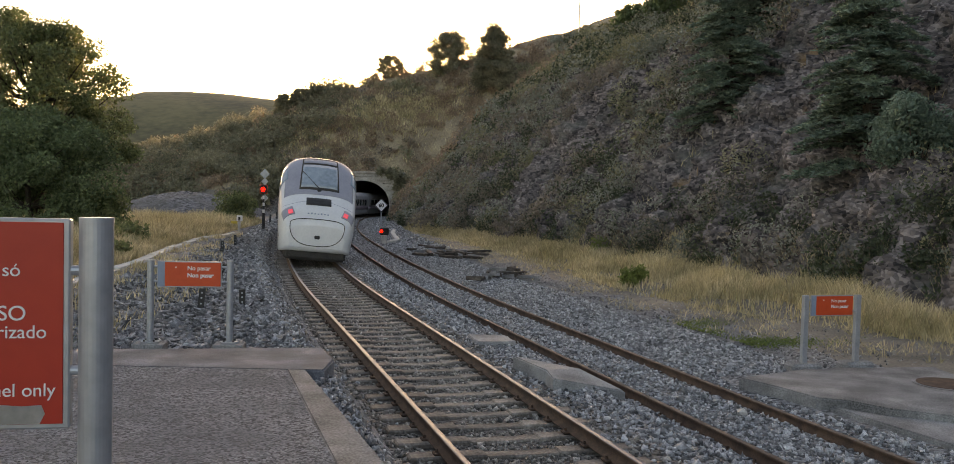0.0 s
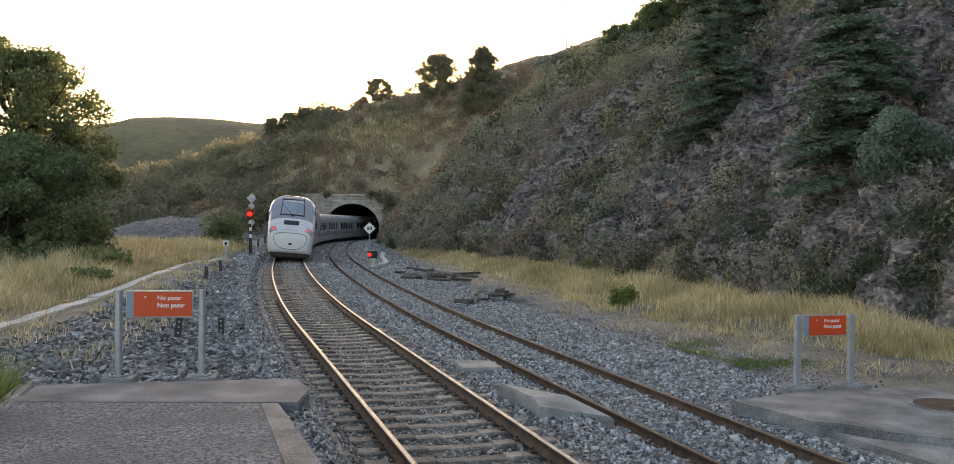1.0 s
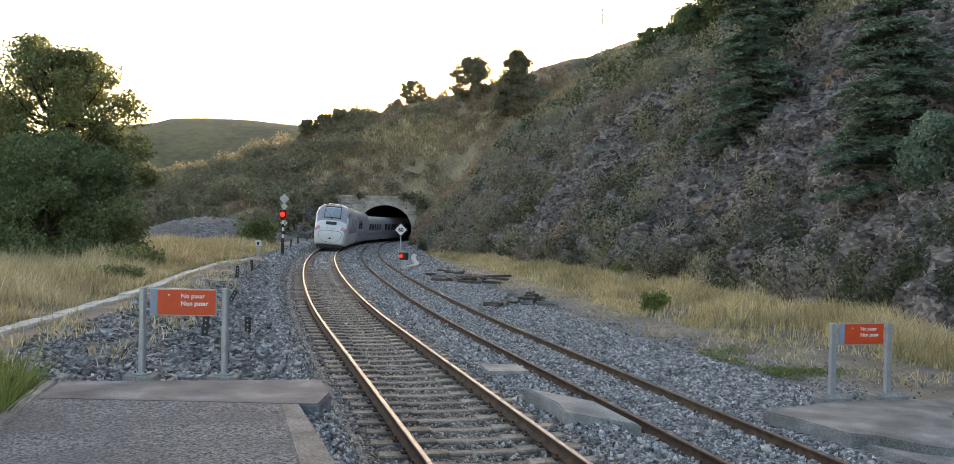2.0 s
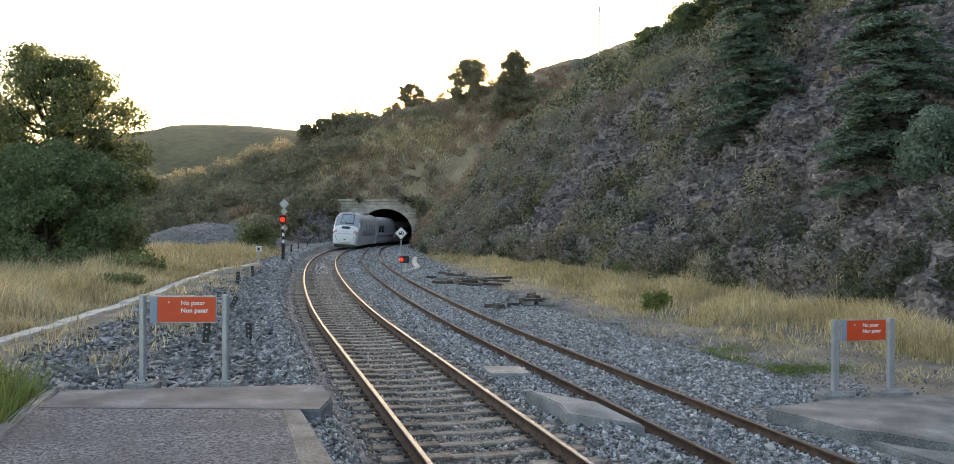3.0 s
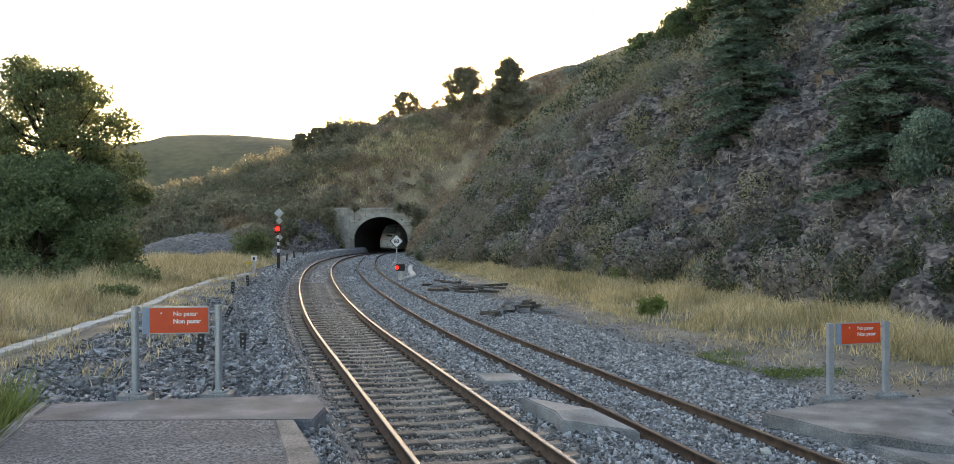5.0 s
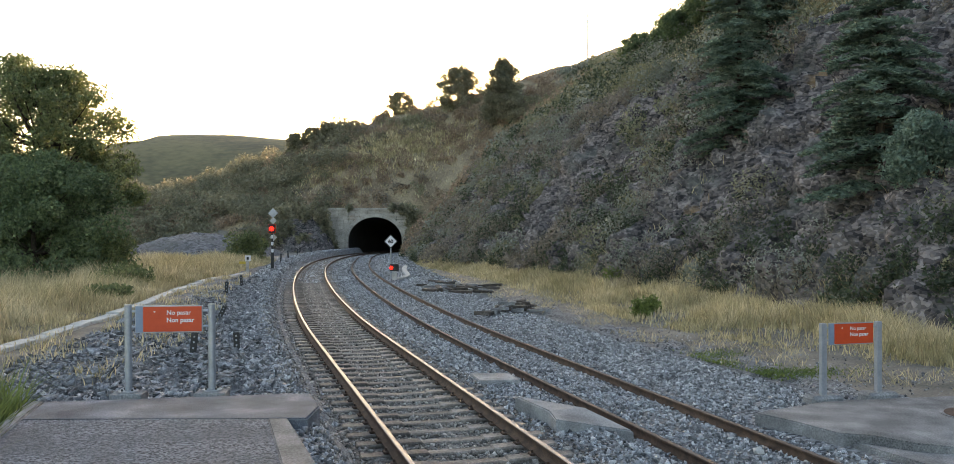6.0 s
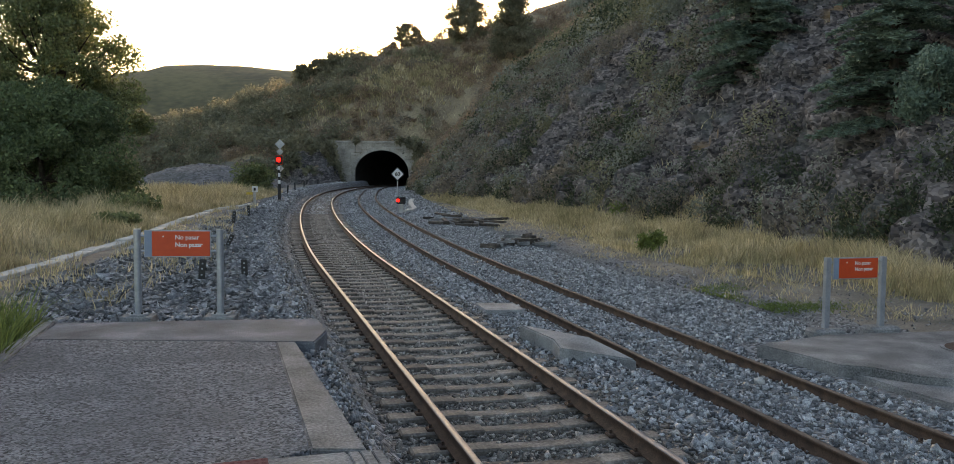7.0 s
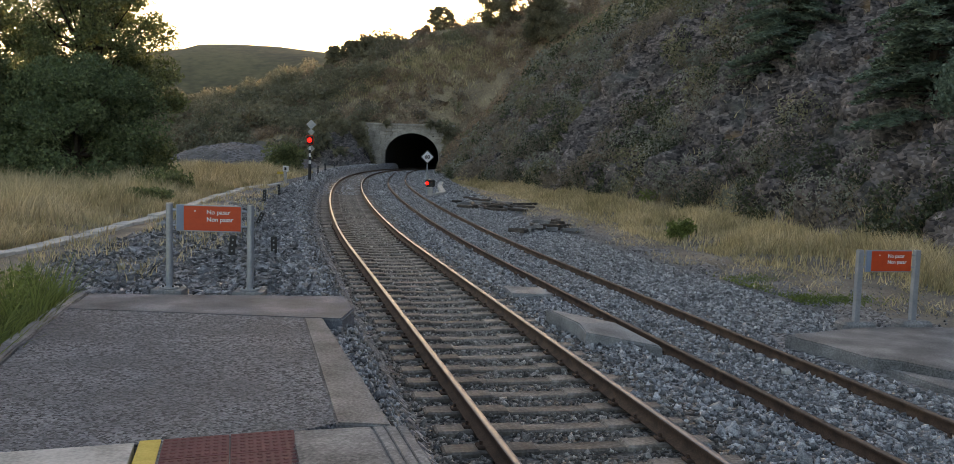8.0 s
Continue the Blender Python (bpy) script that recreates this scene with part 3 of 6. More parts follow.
def make_far_platform():
    fp = thing("low_platform", (0, 0, 0), "cracked low concrete platform slab beside the siding", "platform", kind="structure")
    part("slab", plate([(4.54, 14.33), (4.97, 13.57), (5.26, 12.87), (5.68, 12.71), (6.06, 12.22), (9.19, 10.6), (15.14, 9.73), (15.14, 15.36), (8.33, 15.68), (6.06, 15.25)], -1.2, -0.72, 0.025), M_CONCRETE, fp)
    part("lower_slab", plate([(5.41, 12.76), (5.73, 11.79), (6.49, 9.73), (8.0, 5.41), (14.06, 5.41), (14.06, 10.81), (8.11, 11.46), (6.06, 12.17)], -1.3, -0.82, 0.03), M_CONCRETE, fp, "broken lower slab")
    cover = thing("manhole_cover", (7.95, 14.05, -0.718), "round rusty iron manhole cover set in the concrete slab", "manhole")
    part("plate", rod((0, 0, 0), (0, 0, 0.02), 0.5, seg=32), M_RUST, cover)
    part("rim", rod((0, 0, -0.004), (0, 0, 0.012), 0.56, seg=32), M_CONCRETE, cover)
    bm = bmesh.new()
    top = [bm.verts.new(c) for c in ((0.73, 14.25, -0.42), (1.16, 13.1, -0.43), (1.22, 12.64, -0.46), (1.8, 12.85, -0.59), (2.39, 13.12, -0.73), (1.75, 13.6, -0.47))]
    low = [bm.verts.new((v.co.x + 0.02, v.co.y + 0.03, -1.1)) for v in top]
    bm.faces.new(top)
    for i in range(6):
        bm.faces.new((top[i], low[i], low[(i + 1) % 6], top[(i + 1) % 6]))
    bmesh.ops.recalc_face_normals(bm, faces=bm.faces[:])
    bmesh.ops.bevel(bm, geom=[e for e in bm.edges if e.verts[0] in top and e.verts[1] in top], offset=0.02, segments=2, affect="EDGES")
    slab = part("concrete_ramp_block", bm, M_WORN)
    tagged(slab, "tilted broken concrete slab lying in the ballast between tracks", "concrete slab")
    flat = part("cable_cover_slab", plate([(0.02, 17.55), (0.78, 17.55), (0.95, 16.75), (0.2, 16.65)], -0.9, -0.58, 0.015), M_WORN)
    tagged(flat, "flat pale concrete cover slab in the ballast between tracks", "concrete slab")


# ---- tunnel ----
def arch(x_half, top, base, n=24):
    """A round-headed opening as (x, z), from the left foot to the right foot."""
    rise = x_half * 0.86
    spring = top - rise
    pts = [(-x_half, base), (-x_half, spring)]
    for i in range(1, n):
        a = math.pi - math.pi * i / n
        pts.append((x_half * math.cos(a), spring + rise * math.sin(a)))
    return pts + [(x_half, spring), (x_half, base)]


def make_tunnel():
    po = thing("tunnel_portal", (PORTAL_X, PORTAL_Y, 0), "weathered stone railway tunnel portal with an arched mouth", "tunnel portal", kind="structure")
    base = -1.3
    inner = arch(PORTAL_W / 2, PORTAL_TOP, base)
    outer = arch(PORTAL_W / 2 + 0.55, PORTAL_TOP + 0.55, base)
    n = len(inner)
    half = lambda z: next((abs(outer[i][0]) for i in range(n // 2) if outer[i][1] >= z), 0.0)
    rnd, blocks = random.Random(7), 0
    z = base
    while z < PORTAL_TOP + 0.75:
        h = 0.46
        for sgn, x_end in ((-1, 7.6), (1, 5.9)):
            x = half(z + h * 0.5) - 0.02
            while x < x_end - 0.1:
                w = min(rnd.uniform(0.65, 1.15), x_end - x)
                bm = box(w - 0.03, 0.6, h - 0.03, (sgn * (x + w / 2), 0.32 + rnd.uniform(-0.015, 0.015), z + h / 2), 0.02)
                part("stone_block", bm, M_MASONRY, po)
                x += w
        z += h
    part("backing_wall", box(13.4, 0.3, 0.8, (-0.85, 0.6, PORTAL_TOP + 0.62)), M_MASONRY, po)
    for sgn, x_end in ((-1, 7.6), (1, 5.9)):
        w = x_end - PORTAL_W / 2 - 0.3
        part("backing_wall", box(w, 0.3, 5.6, (sgn * (x_end - w / 2 - 0.05), 0.6, 1.5)), M_MASONRY, po)
    for sgn, x_end in ((-1, 7.6), (1, 5.9)):
        part("retaining_mass", box(x_end - PORTAL_W / 2 - 0.5, 3.0, 5.4, (sgn * (x_end + PORTAL_W / 2 + 0.3) / 2, 2.3, 1.4)), M_MASONRY, po)
    part("coping", box(13.8, 0.85, 0.3, (-0.85, 0.25, z + 0.13), 0.04), M_MASONRY, po, "projecting stone coping")
    for i in range(n - 1):
        a, b, c, d = inner[i], inner[i + 1], outer[i + 1], outer[i]
        if math.hypot(a[0] - b[0], a[1] - b[1]) > 1.0:
            continue
        bm = bmesh.new()
        vs = [bm.verts.new((p[0], y, p[1])) for y in (-0.08, 0.8) for p in (a, b, c, d)]
        for f in ((0, 1, 2, 3), (7, 6, 5, 4), (0, 4, 5, 1), (1, 5, 6, 2), (2, 6, 7, 3), (3, 7, 4, 0)):
            bm.faces.new([vs[k] for k in f])
        bmesh.ops.recalc_face_normals(bm, faces=bm.faces[:])
        part("voussoir", bm, M_MASONRY, po)
    for sgn in (-1, 1):
        zz = base
        while zz < inner[1][1] - 0.1:
            part("jamb_stone", box(0.56, 0.88, 0.44, (sgn * (PORTAL_W / 2 + 0.28), 0.36, zz + 0.22), 0.02), M_MASONRY, po)
            zz += 0.46
    # lining, following the line of the main track
    verts, faces, k = [], [], len(inner)
    ys = np.arange(PORTAL_Y + 0.3, 330, 3.0)
    for y in ys:
        cx = PORTAL_X + (track_a(y) - track_a(PORTAL_Y))
        verts += [(cx + x * 1.05, y, zz + 0.1) for x, zz in inner]
    for j in range(len(ys) - 1):
        for i in range(k - 1):
            a = j * k + i
            faces.append((a, a + 1, a + k + 1, a + k))
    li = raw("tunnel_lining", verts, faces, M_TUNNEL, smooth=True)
    tagged(li, "very dark tunnel lining", "tunnel", kind="structure")
    fl = part("tunnel_floor", box(16, 1, 0.1), M_BALLAST_A)
    fl.data.clear_geometry()
    v, f = [], []
    for y in ys:
        v += [(track_a(y) - 4, y - 0.8, -1.2), (track_a(y) + 6.5, y - 0.8, -1.2)]
    fl.data.from_pydata(v, [], [(2 * j, 2 * j + 1, 2 * j + 3, 2 * j + 2) for j in range(len(ys) - 1)])
    tagged(fl, "dark ballast floor of the tunnel", "tunnel floor", kind="structure")
    # unseen dark wall, added to keep daylight out of the far end
    end = part("tunnel_end_blocker", box(30, 0.5, 14, (track_a(330), 331, 2)), M_TUNNEL)
    tagged(end, "unseen dark wall added to block light at the tunnel's far end", "tunnel", kind="structure")


# ---- train ----
LOFT = {  # distance from the nose: half width, foot, shoulder, top, squareness
    "end": [(0.0, 1.02, 0.62, 1.05, 1.42, 3.0), (0.1, 1.22, 0.5, 1.3, 1.78, 3.0), (0.35, 1.35, 0.42, 1.5, 2.1, 3.0), (0.8, 1.41, 0.38, 1.8, 2.4, 2.9),
            (1.2, 1.43, 0.36, 2.1, 2.75, 2.8), (1.7, 1.45, 0.35, 2.55, 3.3, 2.7), (2.2, 1.46, 0.35, 2.88, 3.8, 2.6), (2.55, 1.46, 0.35, 2.98, 4.0, 2.6),
            (3.0, 1.46, 0.35, 3.0, 4.05, 2.6), (6.0, 1.46, 0.35, 2.95, 4.05, 2.7), (19.6, 1.46, 0.35, 2.95, 4.05, 2.7)],
    "coach": [(0.0, 1.45, 0.35, 2.2, 3.32, 3.2), (12.7, 1.45, 0.35, 2.2, 3.32, 3.2)],
    "tall": [(0.0, 1.46, 0.35, 2.5, 3.82, 3.0), (12.7, 1.46, 0.35, 2.5, 3.82, 3.0)],
}


def loft_point(kind, e, v, out=0.0):
    """A point of the car's skin: e metres from its tail, v from 0 (left foot) over the roof to 1 (right foot)."""
    rows = np.array(LOFT[kind])
    w, zb, zs, zt, n = [float(np.interp(e, rows[:, 0], rows[:, i])) for i in range(1, 6)]
    w, zt, zs = w + out, zt + out, zs
    if v < 0.2:
        k = v / 0.2
        return Vector((-w * (0.93 + 0.07 * min(1, k * 1.6)), e, zb + (zs - zb) * k))
    if v > 0.8:
        p = loft_point(kind, e, 1 - v, out)
        return Vector((-p.x, p.y, p.z))
    a = math.pi * (0.8 - v) / 0.6
    c, s = math.cos(a), math.sin(a)
    return Vector((w * math.copysign(abs(c) ** (2 / n), c), e, zs + (zt - zs) * abs(s) ** (2 / n)))


def patch(kind, e0, e1, v0, v1, out, ne=6, nv=10, shrink=0.0):
    """A curved panel that lies on the car's skin; shrink narrows its far edge."""
    bm = bmesh.new()
    g = []
    for i in range(ne + 1):
        k = i / ne
        e = e0 + (e1 - e0) * k
        m, h = (v0 + v1) / 2, (v1 - v0) / 2 * (1 - shrink * k)
        row = []
        for j in range(nv + 1):
            p = loft_point(kind, e, m - h + 2 * h * j / nv, out)
            row.append(bm.verts.new((p.x, p.y - out, p.z)))
        g.append(row)
    for i in range(ne):
        for j in range(nv):
            bm.faces.new((g[i][j], g[i + 1][j], g[i + 1][j + 1], g[i][j + 1]))
    for f in bm.faces:
        f.smooth = True
    bmesh.ops.recalc_face_normals(bm, faces=bm.faces[:])
    bmesh.ops.solidify(bm, geom=bm.faces[:], thickness=0.012)
    return bm


def skin(kind, es, nv=48):
    bm = bmesh.new()
    g = [[bm.verts.new(loft_point(kind, e, j / nv)) for j in range(nv + 1)] for e in es]
    for i in range(len(es) - 1):
        for j in range(nv):
            bm.faces.new((g[i][j], g[i + 1][j], g[i + 1][j + 1], g[i][j + 1]))
        bm.faces.new((g[i][nv], g[i + 1][nv], g[i + 1][0], g[i][0]))
    bm.faces.new(g[0])
    bm.faces.new(list(reversed(g[-1])))
    bmesh.ops.recalc_face_normals(bm, faces=bm.faces[:])
    for f in bm.faces:
        f.smooth = len(f.verts) == 4
    return bm


def nose_point(x, z, out=0.0):
    """The place on the end car's nose that shows at x across and z up."""
    rows = np.array(LOFT["end"])
    for e in np.arange(0, 3, 0.01):
        w, zb, zs, zt, n = [float(np.interp(e, rows[:, 0], rows[:, i])) for i in range(1, 6)]
        if z < zb or z > zt:
            continue
        inside = abs(x) <= w * (0.93 + 0.07 * min(1, (z - zb) / (zs - zb) * 1.6)) if z <= zs else (abs(x) / w) ** n + ((z - zs) / (zt - zs)) ** n <= 1
        if inside:
            return Vector((x, e - out, z))
    return Vector((x, 3.0, z))


def seam(points, radius):
    bm = bmesh.new()
    for a, b in zip(points[:-1], points[1:]):
        rod(a, b, radius, seg=5, bm=bm)
    return bm


def wheelset(parent, y):
    ws = part("wheelset", rod((-0.8, y, 0.46), (0.8, y, 0.46), 0.08, seg=10), M_TRAIN_DARK, parent)
    for s in (-1, 1):
        part("wheel", rod((s * 0.80, y, 0.46), (s * 0.93, y, 0.46), 0.455, seg=24), M_TRAIN_DARK, ws)


def make_end_car():
    car = thing("train_end_car", (0, 0, 0), "white rounded end car of a fast train, grey cab mask", "train")
    es = sorted(set([0, 0.05, 0.12, 0.25, 0.4, 0.65, 0.9, 1.2, 1.5, 1.85, 2.2, 2.55, 2.9, 3.2, 3.5, 3.9, 4.3, 5, 6, 12, 19.6]))
    part("body", skin("end", es), M_TRAIN, car)
    part("cab_mask", patch("end", 1.0, 2.72, 0.30, 0.70, 0.008, 12, 24, 0.0), M_TRAIN_GREY, car, "blue-grey cab mask")
    part("windscreen_frame", patch("end", 1.2, 2.52, 0.42, 0.58, 0.014, 8, 14, 0.1), M_TRAIN_DARK, car)
    part("windscreen", patch("end", 1.28, 2.12, 0.43, 0.57, 0.022, 6, 14, 0.04), M_SCREEN_SKY, car, "windscreen with a pale sky reflection put into its colour")
    part("roof_marker", patch("end", 2.2, 2.44, 0.435, 0.565, 0.022, 2, 10), M_TRAIN_GREY, car)
    part("wiper", rod(tuple(loft_point("end", 1.22, 0.5, 0.05)), tuple(loft_point("end", 1.85, 0.43, 0.05)), 0.02, seg=6), M_BLACK, car)
    part("wiper_base", box(0.16, 0.12, 0.16, tuple(loft_point("end", 1.18, 0.5, 0.03)), 0.03), M_BLACK, car)
    part("number_display", patch("end", 0.46, 0.84, 0.462, 0.538, 0.016, 3, 6), M_BLACK, car, "black destination display")
    for k in range(7):
        part("badge_bar", box(0.055, 0.03, 0.05 + 0.03 * (k % 3 == 1), tuple(nose_point(-0.36 + 0.12 * k, 1.86, 0.004)), 0.005), M_BLUEGREY, car, "small grey badge")
    ring = []
    for i in range(49):
        a = 2 * math.pi * i / 48
        c, sn = math.cos(a), math.sin(a)
        ring.append(nose_point(1.0 * math.copysign(abs(c) ** 0.7, c), 1.45 + (0.22 if sn > 0 else 0.78) * math.copysign(abs(sn) ** 0.85, sn), 0.004))
    part("hatch_seam", seam(ring, 0.016), M_TRAIN_DARK, car, "dark seam round the coupler hatch")
    part("bonnet_seam", seam([nose_point(1.3 * k / 12, 2.34 - 0.32 * (k / 12) ** 2, 0.002) for k in range(-12, 13)], 0.01), M_TRAIN_GREY, car, "thin seam across the bonnet")
    for k in (-1, 1):
        for z in (0.95, 1.06):
            part("step_slot", seam([loft_point("end", e, 0.06 if k < 0 else 0.94, 0.005) + Vector((0, 0, z - 0.85)) for e in (0.7, 1.0, 1.3)], 0.016), M_TRAIN_DARK, car)
    part("coupler_hole", box(0.2, 0.1, 0.13, (0.02, 0.02, 1.0), 0.03), M_BLACK, car)
    for s in (0, 1):
        f = lambda v: v if s == 0 else 1 - v
        a, b = sorted((f(0.235), f(0.39)))
        lamp = part("tail_lamp", patch("end", 0.15, 0.42, a, b, 0.014, 4, 6, 0.15), M_TRAIN_GREY, car, "grey lamp cluster")
        c, d = sorted((f(0.335), f(0.378)))
        part("red_lamp", patch("end", 0.18, 0.3, c, d, 0.03, 3, 4), M_TAIL, lamp, "glowing red tail lamp")
        a, b = sorted((f(0.205), f(0.335)))
        part("cab_side_window", patch("end", 1.68, 2.36, a, b, 0.018, 5, 6, 0.2), M_SCREEN_SKY, car, "cab side window with a pale sky reflection put into its colour")
        a, b = sorted((f(0.085), f(0.135)))
        part("violet_band", patch("end", 4.6, 19.5, a, b, 0.006, 8, 3), M_VIOLET, car, "violet stripe along the side")
        for e in (7.5, 10.5, 13.5, 16.2):
            a, b = sorted((f(0.13), f(0.19)))
            part("side_grille", patch("end", e, e + 1.7, a, b, 0.012, 2, 4), M_TRAIN_GREY, car, "grey louvred side grille")
    part("bogie_skirt", box(2.5, 3.4, 0.5, (0, 3.6, 0.42), 0.08), M_TRAIN_DARK, car)
    part("bogie_skirt", box(2.5, 3.4, 0.5, (0, 16.0, 0.42), 0.08), M_TRAIN_DARK, car)
    part("obstacle_guard", box(2.3, 0.9, 0.42, (0, 0.75, 0.33), 0.1), M_TRAIN_DARK, car, "dark underframe guard")
    for y in (2.4, 5.0, 14.8, 17.4):
        wheelset(car, y)
    part("roof_box", box(1.9, 5.0, 0.22, (0, 11.5, 4.08), 0.06), M_TRAIN_GREY, car)
    return car


def make_coach(kind):
    car = thing("train_coach", (0, 0, 0), "pale grey low passenger coach with dark windows", "train", group="coaches of the train")
    part("body", skin(kind, [0, 0.15, 6.3, 12.55, 12.7]), M_COACH, car)
    for s in (0, 1):
        f = lambda v: v if s == 0 else 1 - v
        a, b = sorted((f(0.075), f(0.125)))
        part("violet_band", patch(kind, 0.1, 12.6, a, b, 0.006, 6, 3), M_VIOLET, car, "violet stripe along the side")
        for i in range(5 if kind == "coach" else 2):
            a, b = sorted((f(0.135), f(0.215)))
            part("window", patch(kind, 1.3 + i * 2.1, 2.85 + i * 2.1, a, b, 0.012, 2, 5), M_GLASS, car, "dark coach window")
    part("gangway", box(1.9, 0.5, 2.3, (0, 12.9, 1.7), 0.1), M_TRAIN_DARK, car)
    part("underframe", box(2.3, 9.5, 0.45, (0, 6.3, 0.4), 0.06), M_TRAIN_DARK, car)
    wheelset(car, 12.9)
    return car


# distance run along the main track
SA = np.concatenate([[0], np.cumsum(np.hypot(np.diff(XA), np.diff(YA)))])


def on_track(s):
    y = float(np.interp(s, SA, YA))
    return Vector((track_a(y), y, zrail_a(y)))


def tail_y(t):
    """How far ahead the train's tail is, in seconds from the start."""
    return float(interp(t, TAIL[0], TAIL[1]))


TAIL = ([0.0, 1.0, 2.0, 3.0, 3.5, 4.5, 8.0], [33.0, 56.0, 78.5, 99.5, 109.5, 128.5, 192.0])


def car_rows(lead, length):
    rows = []
    for i in range(33):
        t = i * 0.25
        s = float(np.interp(tail_y(t), YA, SA)) + lead
        a, b = on_track(s + length * 0.14), on_track(s + length * 0.86)
        d = (b - a).normalized()
        o = a - d * (length * 0.14)
        rows.append((t, pose(o.x, o.y, o.z, math.degrees(math.asin(d.z)), 4.2, math.degrees(math.atan2(-d.x, d.y)))))
    return rows


# ---- signs ----
def make_no_entry(name_label, at, rz, w, h, base_z, post_r, square):
    """A low two-post sign; its origin stands between the posts."""
    sg = thing("warning_sign", at, name_label, "sign", rz=rz, group="no entry signs")
    for s in (-1, 1):
        if square:
            po = part("post", box(post_r * 2, post_r * 1.6, h, (s * w / 2, 0, h / 2), 0.008), M_GALV, sg)
        else:
            po = part("post", rod((s * w / 2, 0, 0.015), (s * w / 2, 0, h), post_r, seg=20), M_GALV, sg)
            part("cap", rod((s * w / 2, 0, h), (s * w / 2, 0, h + 0.012), post_r * 1.04, seg=20), M_PALE, po)
            part("base_plate", rod((s * w / 2, 0, 0.0), (s * w / 2, 0, 0.02), 0.13, seg=24), M_ZINC, po, "round bolted base plate")
            for k in range(4):
                a = math.pi / 4 + k * math.pi / 2
                part("bolt", rod((s * w / 2 + 0.095 * math.cos(a), 0.095 * math.sin(a), 0.02), (s * w / 2 + 0.095 * math.cos(a), 0.095 * math.sin(a), 0.045), 0.014, seg=6), M_TRAIN_DARK, po)
    k = w / 1.09
    px0, px1, pz0, pz1 = -0.44 * k, 0.42 * k, h - 0.36 * k, h - 0.012
    if square:
        px0 = -0.44 * k
    part("panel", box(px1 - px0 + 0.02, 0.03, pz1 - pz0 + 0.02, ((px0 + px1) / 2, -0.012, (pz0 + pz1) / 2), 0.005), M_GALV, sg)
    sp = px0 + 0.095 * k
    part("grey_strip", box(sp - px0 - 0.002, 0.008, pz1 - pz0, ((px0 + sp) / 2, -0.032, (pz0 + pz1) / 2), 0.002), M_BLUEGREY, sg, "blue-grey side strip")
    part("red_face", box(px1 - sp - 0.004, 0.008, pz1 - pz0 - 0.015, ((px1 + sp) / 2, -0.033, (pz0 + pz1) / 2), 0.002), M_ORANGE, sg, "orange-red sign face")
    for zz in (pz0 + 0.07 * k, pz1 - 0.07 * k):
        for s in (-1, 1):
            x0, x1 = (-w / 2, px0) if s < 0 else (px1, w / 2)
            part("bracket", rod((x0, 0, zz), (x1, 0, zz), 0.016, seg=8), M_GALV, sg)
    words("No pasar", 0.085 * k, (px0 + 0.40 * k, -0.038, pz1 - 0.115 * k), M_WHITE, sg, bold=0.001)
    words("Non pasar", 0.085 * k, (px0 + 0.40 * k, -0.038, pz1 - 0.215 * k), M_WHITE, sg, bold=0.0022)
    bm = bmesh.new()
    bmesh.ops.create_circle(bm, cap_ends=True, segments=10, radius=0.016 * k)
    for i, v in enumerate(bm.verts):
        if i % 2:
            v.co *= 0.45
    bmesh.ops.transform(bm, matrix=pose(px0 + 0.245 * k, -0.039, pz1 - 0.075 * k, 90), verts=bm.verts)
    bmesh.ops.solidify(bm, geom=bm.faces[:], thickness=0.002)
    part("star_mark", bm, M_WHITE, sg)
    return sg


def make_signs():
    sg = make_no_entry("low orange-red no-entry sign on two grey steel posts", (-4.02, 12.3, 0.02), 4.8, 1.10, 1.165, 0.02, 0.048, False)
    for s in (-1, 1):
        p = pose(-4.02, 12.3, 0, 0, 0, 4.8) @ Vector((s * 0.55, 0, 0))
        f = part("concrete_footing", box(0.42, 0.34, 0.7, (0, 0, -0.335), 0.012), M_CONCRETE)
        f.matrix_basis = pose(p.x, p.y, 0.0, 0, 0, 4.8)
        tagged(f, "square concrete footing under a sign post", "footing", group="sign footings")
    make_no_entry("low orange-red no-entry sign on square posts beside the siding", (6.70, 15.85, -0.72), 15.2, 1.135, 1.265, -0.72, 0.054, True)
    for s in (-1, 1):
        p = pose(6.70, 15.85, -0.72, 0, 0, 15.2) @ Vector((s * 0.567, 0, 0))
        f = part("concrete_footing", box(0.62, 0.36, 0.4, (0, 0, -0.17), 0.05), M_CONCRETE)
        f.matrix_basis = pose(p.x, p.y, -0.72, 0, 0, 12)
        tagged(f, "rough concrete footing under a sign post", "footing", group="sign footings")


